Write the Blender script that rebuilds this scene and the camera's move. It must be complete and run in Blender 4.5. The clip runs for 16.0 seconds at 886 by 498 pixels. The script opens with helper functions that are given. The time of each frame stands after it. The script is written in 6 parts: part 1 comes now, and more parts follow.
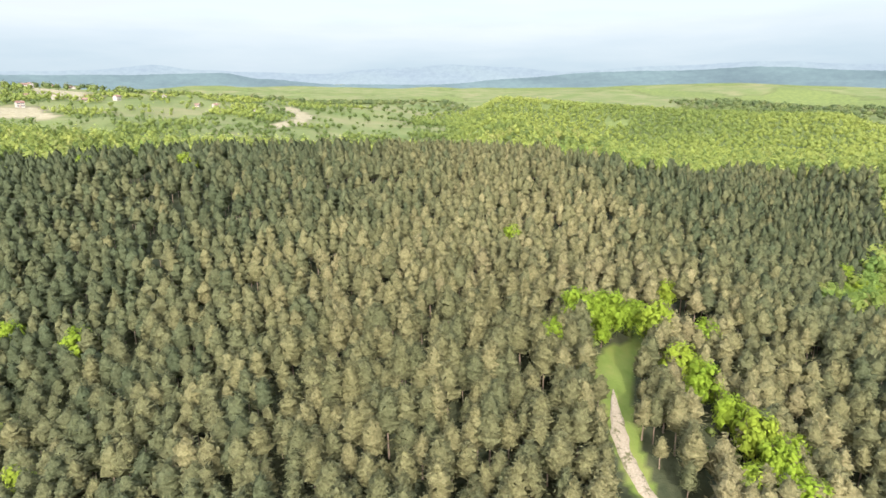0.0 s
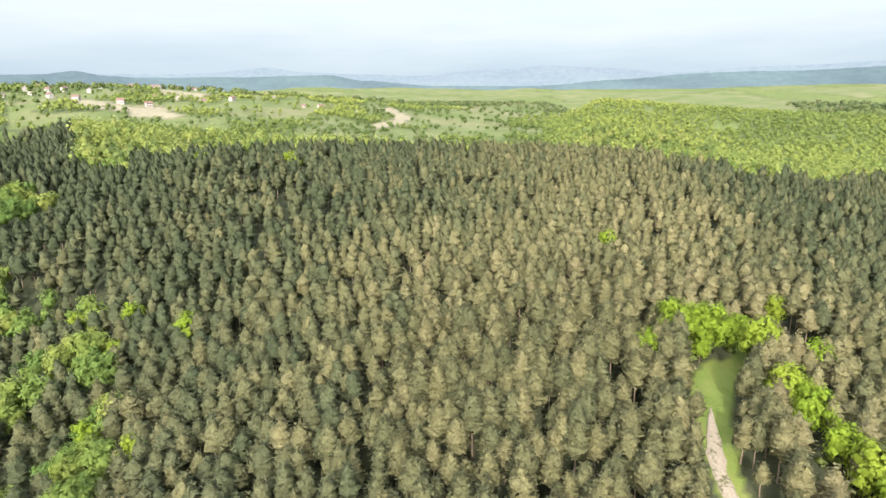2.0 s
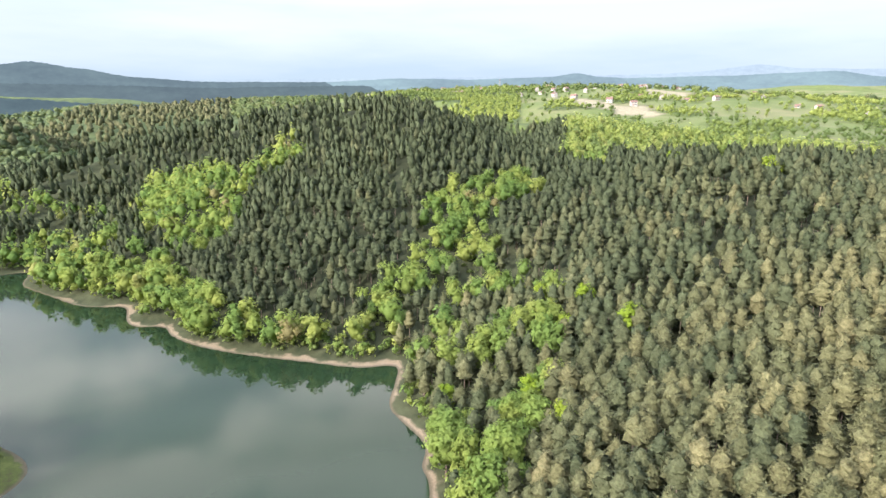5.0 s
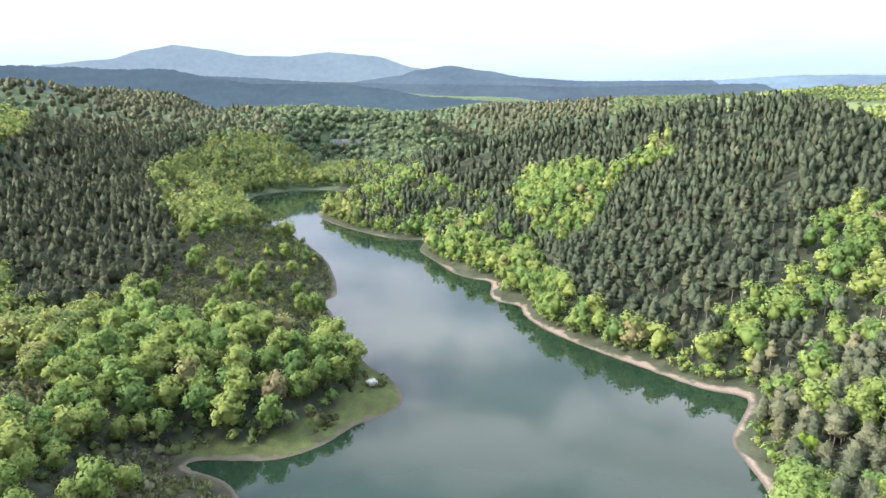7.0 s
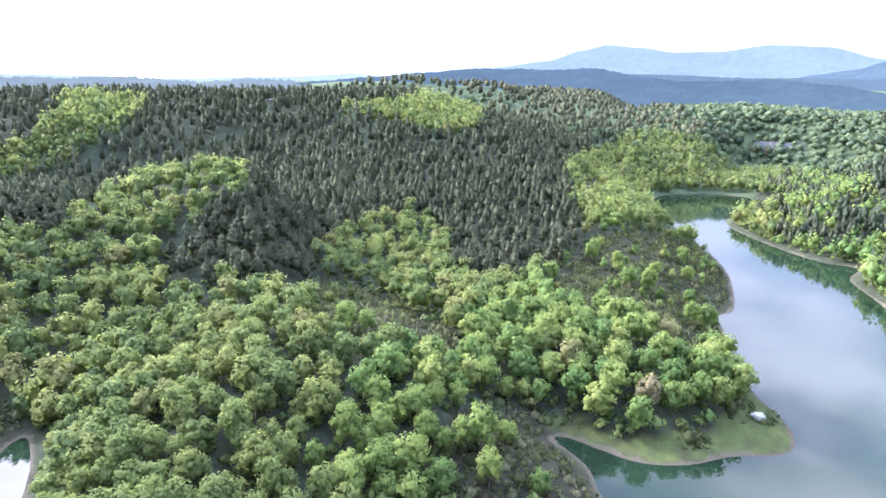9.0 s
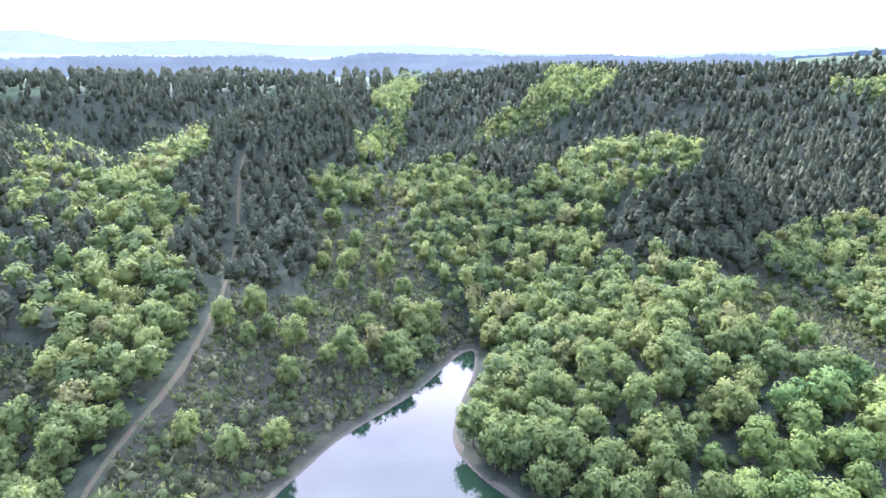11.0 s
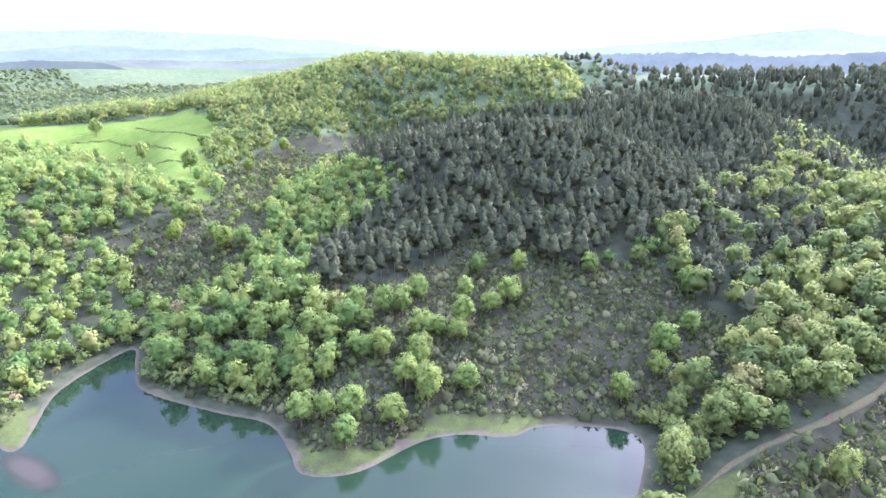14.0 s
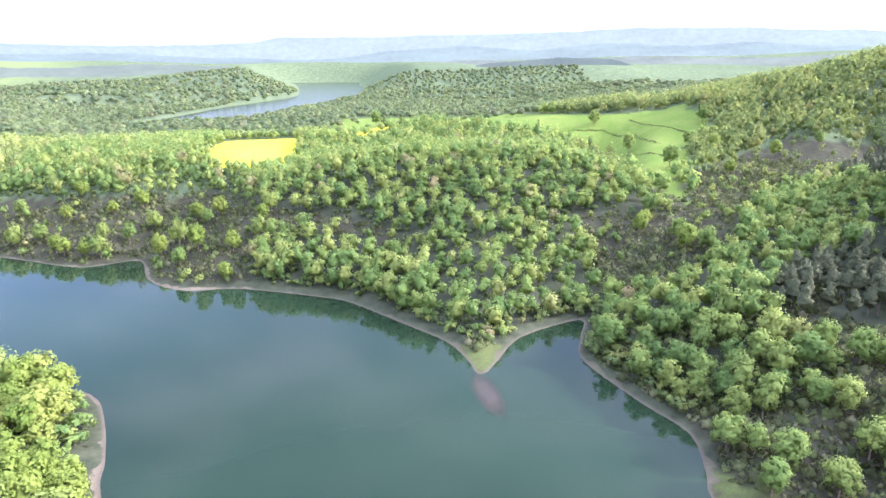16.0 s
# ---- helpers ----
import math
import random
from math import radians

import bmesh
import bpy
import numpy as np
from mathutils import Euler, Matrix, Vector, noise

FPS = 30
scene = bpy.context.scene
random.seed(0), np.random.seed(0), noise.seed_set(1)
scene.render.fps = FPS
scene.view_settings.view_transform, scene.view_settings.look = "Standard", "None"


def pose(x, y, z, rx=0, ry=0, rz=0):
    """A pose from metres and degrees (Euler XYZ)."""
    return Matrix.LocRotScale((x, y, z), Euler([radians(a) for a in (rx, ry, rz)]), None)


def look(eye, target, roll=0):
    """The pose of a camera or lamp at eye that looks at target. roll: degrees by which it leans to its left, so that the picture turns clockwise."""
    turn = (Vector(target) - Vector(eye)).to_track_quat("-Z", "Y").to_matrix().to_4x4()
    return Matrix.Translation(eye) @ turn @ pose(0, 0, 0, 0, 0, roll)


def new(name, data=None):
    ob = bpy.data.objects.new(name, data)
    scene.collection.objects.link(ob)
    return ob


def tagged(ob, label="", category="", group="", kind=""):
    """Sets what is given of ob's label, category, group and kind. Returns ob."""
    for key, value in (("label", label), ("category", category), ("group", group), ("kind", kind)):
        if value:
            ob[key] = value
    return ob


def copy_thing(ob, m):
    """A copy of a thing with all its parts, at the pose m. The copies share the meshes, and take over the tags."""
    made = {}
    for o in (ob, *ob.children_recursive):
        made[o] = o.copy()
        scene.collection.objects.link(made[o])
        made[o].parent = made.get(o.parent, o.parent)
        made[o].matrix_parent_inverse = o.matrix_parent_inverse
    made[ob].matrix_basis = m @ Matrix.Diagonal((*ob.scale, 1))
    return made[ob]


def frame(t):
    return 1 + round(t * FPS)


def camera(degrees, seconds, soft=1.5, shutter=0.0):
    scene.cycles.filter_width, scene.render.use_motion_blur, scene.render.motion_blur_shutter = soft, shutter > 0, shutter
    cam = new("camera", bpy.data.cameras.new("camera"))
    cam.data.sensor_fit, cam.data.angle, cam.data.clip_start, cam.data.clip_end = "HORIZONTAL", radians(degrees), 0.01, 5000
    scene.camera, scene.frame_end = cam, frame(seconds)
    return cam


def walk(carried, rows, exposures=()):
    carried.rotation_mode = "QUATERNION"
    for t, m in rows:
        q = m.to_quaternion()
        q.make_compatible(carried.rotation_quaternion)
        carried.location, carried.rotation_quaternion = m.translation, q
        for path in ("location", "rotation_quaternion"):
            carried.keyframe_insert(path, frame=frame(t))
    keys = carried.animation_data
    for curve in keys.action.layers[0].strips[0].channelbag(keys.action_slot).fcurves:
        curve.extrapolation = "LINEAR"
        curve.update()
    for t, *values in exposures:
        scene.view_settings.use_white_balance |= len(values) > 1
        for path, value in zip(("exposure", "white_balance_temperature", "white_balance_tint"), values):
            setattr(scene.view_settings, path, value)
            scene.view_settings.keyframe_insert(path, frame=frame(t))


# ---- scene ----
cam = camera(72.3, 16.0)
EYE = 80.0
# seconds, turn to the left, tilt, roll: the aircraft hovers and turns where it is
ROWS = [
    (0.0, 0.00, -14.35, -0.12),
    (0.5, 1.03, -14.38, -0.08),
    (1.0, 2.57, -14.31, -0.08),
    (1.5, 5.05, -14.29, -0.07),
    (2.0, 8.90, -14.21, -0.06),
    (2.5, 13.70, -14.22, -0.05),
    (3.0, 19.77, -14.24, -0.10),
    (5.5, 60.84, -14.17, -0.12),
    (6.0, 70.59, -14.14, -0.10),
    (6.5, 77.96, -14.18, -0.10),
    (7.0, 84.88, -14.24, -0.08),
    (7.5, 92.69, -14.28, -0.08),
    (8.0, 102.21, -14.30, -0.08),
    (8.5, 112.37, -14.36, -0.14),
    (9.0, 122.20, -14.36, -0.15),
    (11.5, 173.52, -16.54, -0.18),
    (12.0, 184.03, -16.50, -0.25),
    (12.5, 194.46, -16.50, -0.28),
    (13.0, 204.99, -16.46, -0.27),
    (13.5, 215.75, -16.46, -0.26),
    (14.0, 226.47, -16.42, -0.28),
    (14.5, 237.16, -16.43, -0.23),
    (15.0, 247.98, -16.48, -0.18),
    (15.5, 258.84, -16.49, -0.24),
    (16.0, 269.67, -16.58, -0.33),
]
# seconds, stops, kelvin, tint: the picture brightens and cools as the camera turns against the light
EXPOSURES = [(0.0, 0.86, 6200, 15), (3.2, 0.88, 6200, 15), (5.5, 1.04, 5850, 20), (7.0, 1.26, 5520, 25), (9.0, 1.77, 5030, 33), (11.5, 1.92, 4820, 40),
             (12.5, 2.00, 4820, 40), (13.0, 1.80, 4920, 40), (13.6, 1.92, 4950, 40), (14.5, 1.92, 5050, 40), (16.0, 1.72, 5200, 36)]
walk(cam, [(t, pose(0, 0, EYE, 90 + tilt, 0, yaw) @ pose(0, 0, 0, 0, 0, lean)) for t, yaw, tilt, lean in ROWS],
     exposures=EXPOSURES)

# ---- light ----
SUN_AZ, SUN_EL = 184.0, 25.0
SUN_WAY = Vector((-math.sin(radians(SUN_AZ)) * math.cos(radians(SUN_EL)), math.cos(radians(SUN_AZ)) * math.cos(radians(SUN_EL)), math.sin(radians(SUN_EL))))
lamp = bpy.data.lights.new("sun", "SUN")
lamp.energy, lamp.angle, lamp.color = 4.7, radians(0.8), (1.0, 0.91, 0.76)
sun = new("sun", lamp)
sun.matrix_world = look(SUN_WAY * 500, (0, 0, 0))


def sky_world():
    world = bpy.data.worlds.new("sky")
    scene.world = world
    world.use_nodes = True
    nt = world.node_tree
    nt.nodes.clear()
    out = nt.nodes.new("ShaderNodeOutputWorld")
    bg = nt.nodes.new("ShaderNodeBackground")
    bg.inputs["Strength"].default_value = 0.12
    sky = nt.nodes.new("ShaderNodeTexSky")
    sky.sky_type = "NISHITA"
    sky.sun_disc = False
    sky.sun_elevation = radians(SUN_EL)
    sky.sun_rotation = radians(-SUN_AZ)
    sky.altitude, sky.air_density, sky.dust_density = 200, 1.0, 1.6
    sun_dir = tuple(SUN_WAY)
    tc = nt.nodes.new("ShaderNodeTexCoord")
    mp = nt.nodes.new("ShaderNodeMapping")
    mp.inputs["Scale"].default_value = (1.0, 1.0, 7.0)
    nz = nt.nodes.new("ShaderNodeTexNoise")
    nz.inputs["Scale"].default_value, nz.inputs["Detail"].default_value, nz.inputs["Roughness"].default_value = 2.6, 6, 0.55
    ramp = nt.nodes.new("ShaderNodeMapRange")
    ramp.inputs["From Min"].default_value, ramp.inputs["From Max"].default_value = 0.34, 0.62
    ramp.inputs["To Min"].default_value, ramp.inputs["To Max"].default_value = 0.70, 0.98
    sep = nt.nodes.new("ShaderNodeSeparateXYZ")
    band = nt.nodes.new("ShaderNodeMapRange")
    band.interpolation_type = "SMOOTHSTEP"
    band.inputs["From Min"].default_value, band.inputs["From Max"].default_value = 0.01, 0.13
    tint = nt.nodes.new("ShaderNodeMix")
    tint.data_type = "RGBA"
    tint.inputs["A"].default_value = (2.75, 3.42, 3.70, 1)
    tint.inputs["B"].default_value = (4.15, 4.50, 4.45, 1)
    top = nt.nodes.new("ShaderNodeMapRange")
    top.inputs["From Min"].default_value, top.inputs["From Max"].default_value = 0.5, 0.95
    dome = nt.nodes.new("ShaderNodeMix")
    dome.data_type = "RGBA"
    dome.inputs["B"].default_value = (15.0, 18.0, 22.0, 1)
    veil = nt.nodes.new("ShaderNodeMapRange")
    veil.inputs["From Min"].default_value, veil.inputs["From Max"].default_value = 0.13, 0.45
    shoulder = nt.nodes.new("ShaderNodeMix")
    shoulder.data_type = "RGBA"
    heap = nt.nodes.new("ShaderNodeTexNoise")
    heap.inputs["Scale"].default_value, heap.inputs["Detail"].default_value, heap.inputs["Roughness"].default_value = 3.2, 5, 0.5
    squat = nt.nodes.new("ShaderNodeMapping")
    squat.inputs["Scale"].default_value = (1.0, 1.0, 2.2)
    nt.links.new(tc.outputs["Generated"], squat.inputs["Vector"])
    nt.links.new(squat.outputs["Vector"], heap.inputs["Vector"])
    edge = nt.nodes.new("ShaderNodeMapRange")
    edge.interpolation_type = "SMOOTHSTEP"
    edge.inputs["From Min"].default_value, edge.inputs["From Max"].default_value = 0.40, 0.58
    nt.links.new(heap.outputs["Fac"], edge.inputs["Value"])
    cloud = nt.nodes.new("ShaderNodeMix")
    cloud.data_type = "RGBA"
    cloud.inputs["A"].default_value = (7.2, 7.9, 8.6, 1)
    cloud.inputs["B"].default_value = (18.0, 17.0, 15.4, 1)
    nt.links.new(edge.outputs["Result"], cloud.inputs["Factor"])
    nt.links.new(cloud.outputs["Result"], shoulder.inputs["B"])
    nt.links.new(sep.outputs["Z"], veil.inputs["Value"])
    nt.links.new(veil.outputs["Result"], shoulder.inputs["Factor"])
    nt.links.new(tint.outputs["Result"], shoulder.inputs["A"])
    nt.links.new(sep.outputs["Z"], top.inputs["Value"])
    nt.links.new(top.outputs["Result"], dome.inputs["Factor"])
    nt.links.new(shoulder.outputs["Result"], dome.inputs["A"])
    toward = nt.nodes.new("ShaderNodeVectorMath")
    toward.operation = "DOT_PRODUCT"
    toward.inputs[1].default_value = sun_dir
    nt.links.new(tc.outputs["Generated"], toward.inputs[0])
    halo = nt.nodes.new("ShaderNodeMapRange")
    halo.interpolation_type = "SMOOTHSTEP"
    halo.inputs["From Min"].default_value, halo.inputs["From Max"].default_value = 0.4, 1.05
    nt.links.new(toward.outputs["Value"], halo.inputs["Value"])
    bright = nt.nodes.new("ShaderNodeMix")
    bright.data_type = "RGBA"
    bright.inputs["B"].default_value = (50, 45, 38, 1)
    nt.links.new(halo.outputs["Result"], bright.inputs["Factor"])
    nt.links.new(dome.outputs["Result"], bright.inputs["A"])
    mix = nt.nodes.new("ShaderNodeMix")
    mix.data_type = "RGBA"
    nt.links.new(tc.outputs["Generated"], mp.inputs["Vector"])
    nt.links.new(mp.outputs["Vector"], nz.inputs["Vector"])
    nt.links.new(nz.outputs["Fac"], ramp.inputs["Value"])
    nt.links.new(tc.outputs["Generated"], sep.inputs["Vector"])
    nt.links.new(sep.outputs["Z"], band.inputs["Value"])
    streak = nt.nodes.new("ShaderNodeMath")
    streak.operation, streak.use_clamp = "MULTIPLY_ADD", True
    streak.inputs[1].default_value = 1.5
    lower = nt.nodes.new("ShaderNodeMath")
    lower.operation = "SUBTRACT"
    lower.inputs[1].default_value = 0.72
    nt.links.new(band.outputs["Result"], lower.inputs[0])
    nt.links.new(nz.outputs["Fac"], streak.inputs[0])
    nt.links.new(lower.outputs["Value"], streak.inputs[2])
    nt.links.new(streak.outputs["Value"], tint.inputs["Factor"])
    east = nt.nodes.new("ShaderNodeMapRange")
    east.interpolation_type = "SMOOTHSTEP"
    east.inputs["From Min"].default_value, east.inputs["From Max"].default_value = 0.0, 0.65
    east.inputs["To Min"].default_value, east.inputs["To Max"].default_value = 1.0, 0.22
    thick = nt.nodes.new("ShaderNodeMath")
    thick.operation = "MULTIPLY"
    nt.links.new(sep.outputs["X"], east.inputs["Value"])
    nt.links.new(ramp.outputs["Result"], thick.inputs[0])
    nt.links.new(east.outputs["Result"], thick.inputs[1])
    low = nt.nodes.new("ShaderNodeMapRange")
    low.inputs["From Min"].default_value, low.inputs["From Max"].default_value = 0.10, 0.24
    low.inputs["To Min"].default_value, low.inputs["To Max"].default_value = 0.95, 0.0
    nt.links.new(sep.outputs["Z"], low.inputs["Value"])
    cover = nt.nodes.new("ShaderNodeMath")
    cover.operation = "MAXIMUM"
    nt.links.new(thick.outputs["Value"], cover.inputs[0])
    nt.links.new(low.outputs["Result"], cover.inputs[1])
    nt.links.new(cover.outputs["Value"], mix.inputs["Factor"])
    nt.links.new(sky.outputs["Color"], mix.inputs["A"])
    nt.links.new(bright.outputs["Result"], mix.inputs["B"])
    nt.links.new(mix.outputs["Result"], bg.inputs["Color"])
    nt.links.new(bg.outputs["Background"], out.inputs["Surface"])


sky_world()

# ---- plan ----
# The plan of the reservoir's banks, in metres round the point over which the aircraft hovers.
BANK_HOME = [(-87, 67), (-60, 45), (-20, 30), (25, 27), (65, 42), (100, 67), (111, 72), (126, 80), (139, 90), (144, 108), (140, 140), (160, 200), (200, 250), (240, 268), (272, 240)]
BANK_EAST = [(261, 197), (248, 162), (246, 148), (254, 131), (228, 115), (216, 96), (218, 77), (209, 45), (203, 32), (183, 11), (170, -2), (158, -8), (149, -11), (157, -16), (173, -25),
             (186, -47), (172, -44), (157, -41), (134, -50), (120, -57), (106, -55), (98, -53), (91, -61), (90, -77), (86, -86), (77, -94), (75, -102), (62, -114)]
BANK_SOUTH = [(53, -112), (42, -88), (25, -64), (10, -62), (4, -80), (5, -101), (-4, -113), (-14, -123), (-33, -136), (-47, -150), (-55, -156), (-57, -153), (-51, -139), (-42, -124), (-37, -108),
              (-46, -85), (-70, -62), (-92, -38), (-103, -28), (-110, -32), (-117, -37), (-123, -47), (-126, -44), (-125, -34), (-125, -26), (-130, -17), (-138, -10), (-144, -1)]
BANK_WEST = [(-151, 2), (-162, -1), (-176, -10), (-204, -18), (-233, -27), (-243, -23), (-287, -30), (-329, -45), (-383, -73), (-457, -105), (-505, -108), (-532, -75), (-520, -35), (-480, -20),
             (-446, -36), (-430, -50), (-402, -44), (-378, -30), (-357, -14), (-341, 2), (-336, 18), (-327, 19), (-311, 16), (-288, 23), (-267, 30), (-258, 38), (-252, 44), (-235, 41), (-227, 43), (-221, 50), (-210, 50), (-196, 54), (-180, 63), (-161, 77), (-149, 86)]
BANK_NORTH = [(-142, 96), (-132, 89), (-123, 81), (-115, 79), (-102, 77), (-95, 71)]
FAR_LAKE = [(900, 440), (935, 407), (985, 320), (1090, 306), (1258, 293), (1549, 247), (1900, 250), (2167, 266), (2750, 330), (3357, 425), (3900, 520), (3900, 900), (3441, 785), (2700, 600), (1966, 446), (1620, 455), (1388, 474), (1100, 470), (960, 470)]
# hills: place, height, spread
HILLS_NORTH = [
    (-445, -1222, 41, 420), (-574, 819, 27, 330), (450, -779, -5, 297), (1449, 388, -30, 420),
    (-996, -836, 34, 420), (-406, -109, -16, 139), (-0, -300, 4, 99), (-860, 1229, 29, 420),
    (-1687, -207, 48, 420), (-361, 234, 35, 142), (-797, 70, -61, 264), (158, -123, -9, 70),
    (-725, -338, 39, 264), (-115, -164, 2, 70), (650, -1126, 47, 420), (473, -369, 20, 198),
]
HILLS_SOUTH = [
    (869, 233, -16, 297), (-1174, 762, 23, 420), (-0, 1600, 16, 420), (225, -390, -37, 148),
    (-258, -369, -8, 148), (-293, 273, -9, 132), (1500, -0, -15, 420), (317, -148, -29, 116),
    (41, -155, -14, 70), (-0, -850, 25, 280), (709, -554, 31, 297), (-171, -470, -12, 165),
    (350, -0, 16, 116), (-846, 308, 19, 297), (-181, -85, -19, 70), (301, -334, 31, 148),
]
HILLS_NEAR = [
    (-75, -207, -20, 73), (-476, -58, -46, 158), (-0, 300, 2, 99), (-183, 170, -5, 82),
    (-402, 375, -13, 182), (-103, 282, 9, 99), (926, -214, -12, 314), (60, 680, -15, 210), (330, 620, -7, 160), (-453, -211, 42, 165),
    (-395, 144, 34, 139), (294, 150, -6, 109), (-252, 163, -17, 99), (-0, 100, -6, 70),
    (-383, -321, -19, 165), (513, 1410, 6, 420)
]
GROUND_LEVEL = 35.0
# crest lines of the wooded ridges: direction, elevation of the tree tops, distance
CREST_EASTWOOD = (8, [(255.1, -7.76, 290), (259.6, -6.07, 290), (266.5, -5.81, 290), (272.1, -6.05, 290), (276.4, -6.36, 290), (280.4, -6.71, 290), (284.2, -7.38, 290)])
CREST_NORTH_NEAR = (4, [(343.9, -4.91, 520), (347.3, -3.84, 560), (351.4, -2.74, 600), (355.0, -1.9, 640)])
CREST_NORTH_FAR = (4, [(327.0, -1.6, 900), (337.4, -1.44, 933), (346.6, -0.93, 966), (355.0, -0.24, 1000)])
CREST_PLATEAU = (9, [(0, -4.2, 310), (12, -4.1, 310), (30, -4.0, 310)])
CREST_PLATEAU_EAST = (9, [(322, -5.3, 310), (335, -4.9, 310), (350, -4.5, 310), (359, -4.25, 310)])
CREST_SOUTH = (9, [(138.7, 0.1, 800), (157.8, 0.2, 800), (173.7, -0.1, 800), (187.6, 0.1, 800), (208.3, 0.2, 800)])
CREST_SOUTH_WEST = (9, [(94.6, -4.9, 440), (97.9, -3.5, 448), (100.3, -2.5, 456), (103.5, -1.35, 465), (106.6, -0.45, 474), (110.0, 0.15, 484), (113.2, 0.35, 495), (118.0, 0.25, 508), (126.5, 0.4, 533), (138.9, 0.45, 571), (149.8, 0.5, 609), (157.3, 0.5, 640)])
CREST_WEST = (8, [(76.0, -0.8, 1250), (86.3, -0.9, 1250), (96.2, -0.5, 1250), (103.4, -0.2, 1250), (113.5, 0.6, 1250)])
CREST_VALLEY = (5, [(86.1, -1.84, 800), (91.1, -1.38, 814), (96.2, -1.04, 829), (103.4, -1.23, 850)])
CREST_NORTH_HILL = (9, [(44.3, -4.23, 360), (48.4, -2.59, 367), (52.2, -0.48, 373), (55.1, 0.49, 378), (59.5, 0.6, 385), (64.6, 0.27, 392), (69.7, 0.03, 400), (74.9, -0.56, 408), (80.1, -2.1, 416), (85.2, -3.89, 424), (90.2, -6.24, 432), (95.0, -8.19, 440)])
CREST_EAST_HILL = (5, [(212.3, 0.57, 520), (220.0, 0.7, 538), (227.4, 1.1, 556), (232.7, 1.33, 569), (235.4, 0.87, 576), (239.1, -0.17, 586), (245.5, -1.51, 604), (250.5, -2.56, 620)])
CREST_EAST_PINES = (9, [(203.8, -8.42, 250), (207.0, -7.1, 253), (211.2, -5.34, 257), (214.9, -3.91, 261), (219.0, -3.78, 265), (225.2, -4.11, 271), (229.3, -4.88, 275), (233.3, -5.99, 280)])
CREST_GULLY_EAST = (6, [(190.9, -7.14, 330), (194.6, -5.37, 341), (198.8, -3.71, 355), (200.8, -2.68, 362), (207.8, -2.1, 386), (211.7, -2.62, 400)])
CREST_GULLY_WEST = (7, [(173.9, -1.2, 380), (179.4, -2.61, 351), (184.2, -4.63, 328), (188.3, -6.14, 309), (190.4, -7.34, 300)])
CREST_SOUTH_OAKS = (5, [(140.0, -5.69, 270), (143.9, -5.38, 275), (147.9, -6.46, 280), (151.8, -7.9, 284), (157.1, -7.23, 290), (162.2, -6.97, 295), (164.7, -7.68, 297), (167.3, -9.54, 300)])
CRESTS = [CREST_EASTWOOD, CREST_NORTH_NEAR, CREST_NORTH_FAR, CREST_PLATEAU, CREST_PLATEAU_EAST, CREST_SOUTH, CREST_SOUTH_WEST, CREST_WEST, CREST_VALLEY, CREST_NORTH_HILL, CREST_EAST_HILL, CREST_EAST_PINES, CREST_GULLY_EAST, CREST_GULLY_WEST, CREST_SOUTH_OAKS]
# elevation of the skyline by direction, in degrees
SKYLINE = [(0, 0.7), (30, 0.7), (60, 0.8), (80, 1.0), (130, 1.0), (180, 1.2), (215, 1.2), (240, 1.0), (262, 0.6), (285, 0.5), (305, 0.6), (335, 0.8), (360, 0.7)]


def smooth(a, b, x):
    u = np.clip((x - a) / (b - a), 0, 1)
    return u * u * (3 - 2 * u)


def spline(points, steps=4):
    p = np.array(points, float)
    a, b, c, d = np.roll(p, 1, 0), p, np.roll(p, -1, 0), np.roll(p, -2, 0)
    out = []
    for i in range(steps):
        u = i / steps
        out.append(0.5 * (2 * b + (c - a) * u + (2 * a - 5 * b + 4 * c - d) * u * u + (3 * b - a - 3 * c + d) * u ** 3))
    return np.stack(out, 1).reshape(-1, 2)


def inside(px, py, poly):
    c = np.zeros(px.shape, bool)
    for (x0, y0), (x1, y1) in zip(poly, np.roll(poly, -1, 0)):
        if y0 != y1:
            c ^= ((y0 > py) != (y1 > py)) & (px < (x1 - x0) * (py - y0) / (y1 - y0) + x0)
    return c


def shore_distance(px, py, poly):
    """Metres to the shore, positive on land."""
    best = np.full(px.shape, 1e9)
    for (x0, y0), (x1, y1) in zip(poly, np.roll(poly, -1, 0)):
        ex, ey = x1 - x0, y1 - y0
        u = np.clip(((px - x0) * ex + (py - y0) * ey) / (ex * ex + ey * ey + 1e-9), 0, 1)
        best = np.minimum(best, (px - x0 - u * ex) ** 2 + (py - y0 - u * ey) ** 2)
    best = np.sqrt(best)
    return np.where(inside(px, py, poly), -best, best)


def vnoise(px, py, size, seed=0):
    """Smooth value noise, 0 to 1."""
    u, v = px / size + 71.3 * seed, py / size - 37.7 * seed
    i, j = np.floor(u), np.floor(v)
    fu, fv = u - i, v - j
    fu, fv = fu * fu * (3 - 2 * fu), fv * fv * (3 - 2 * fv)

    def h(a, b):
        q = np.sin(a * 127.1 + b * 311.7 + seed * 17.17) * 43758.5453
        return q - np.floor(q)

    return (h(i, j) * (1 - fu) + h(i + 1, j) * fu) * (1 - fv) + (h(i, j + 1) * (1 - fu) + h(i + 1, j + 1) * fu) * fv


LAKE = spline(BANK_HOME + BANK_EAST + BANK_SOUTH + BANK_WEST + BANK_NORTH)
FAR_WATER = spline(FAR_LAKE)


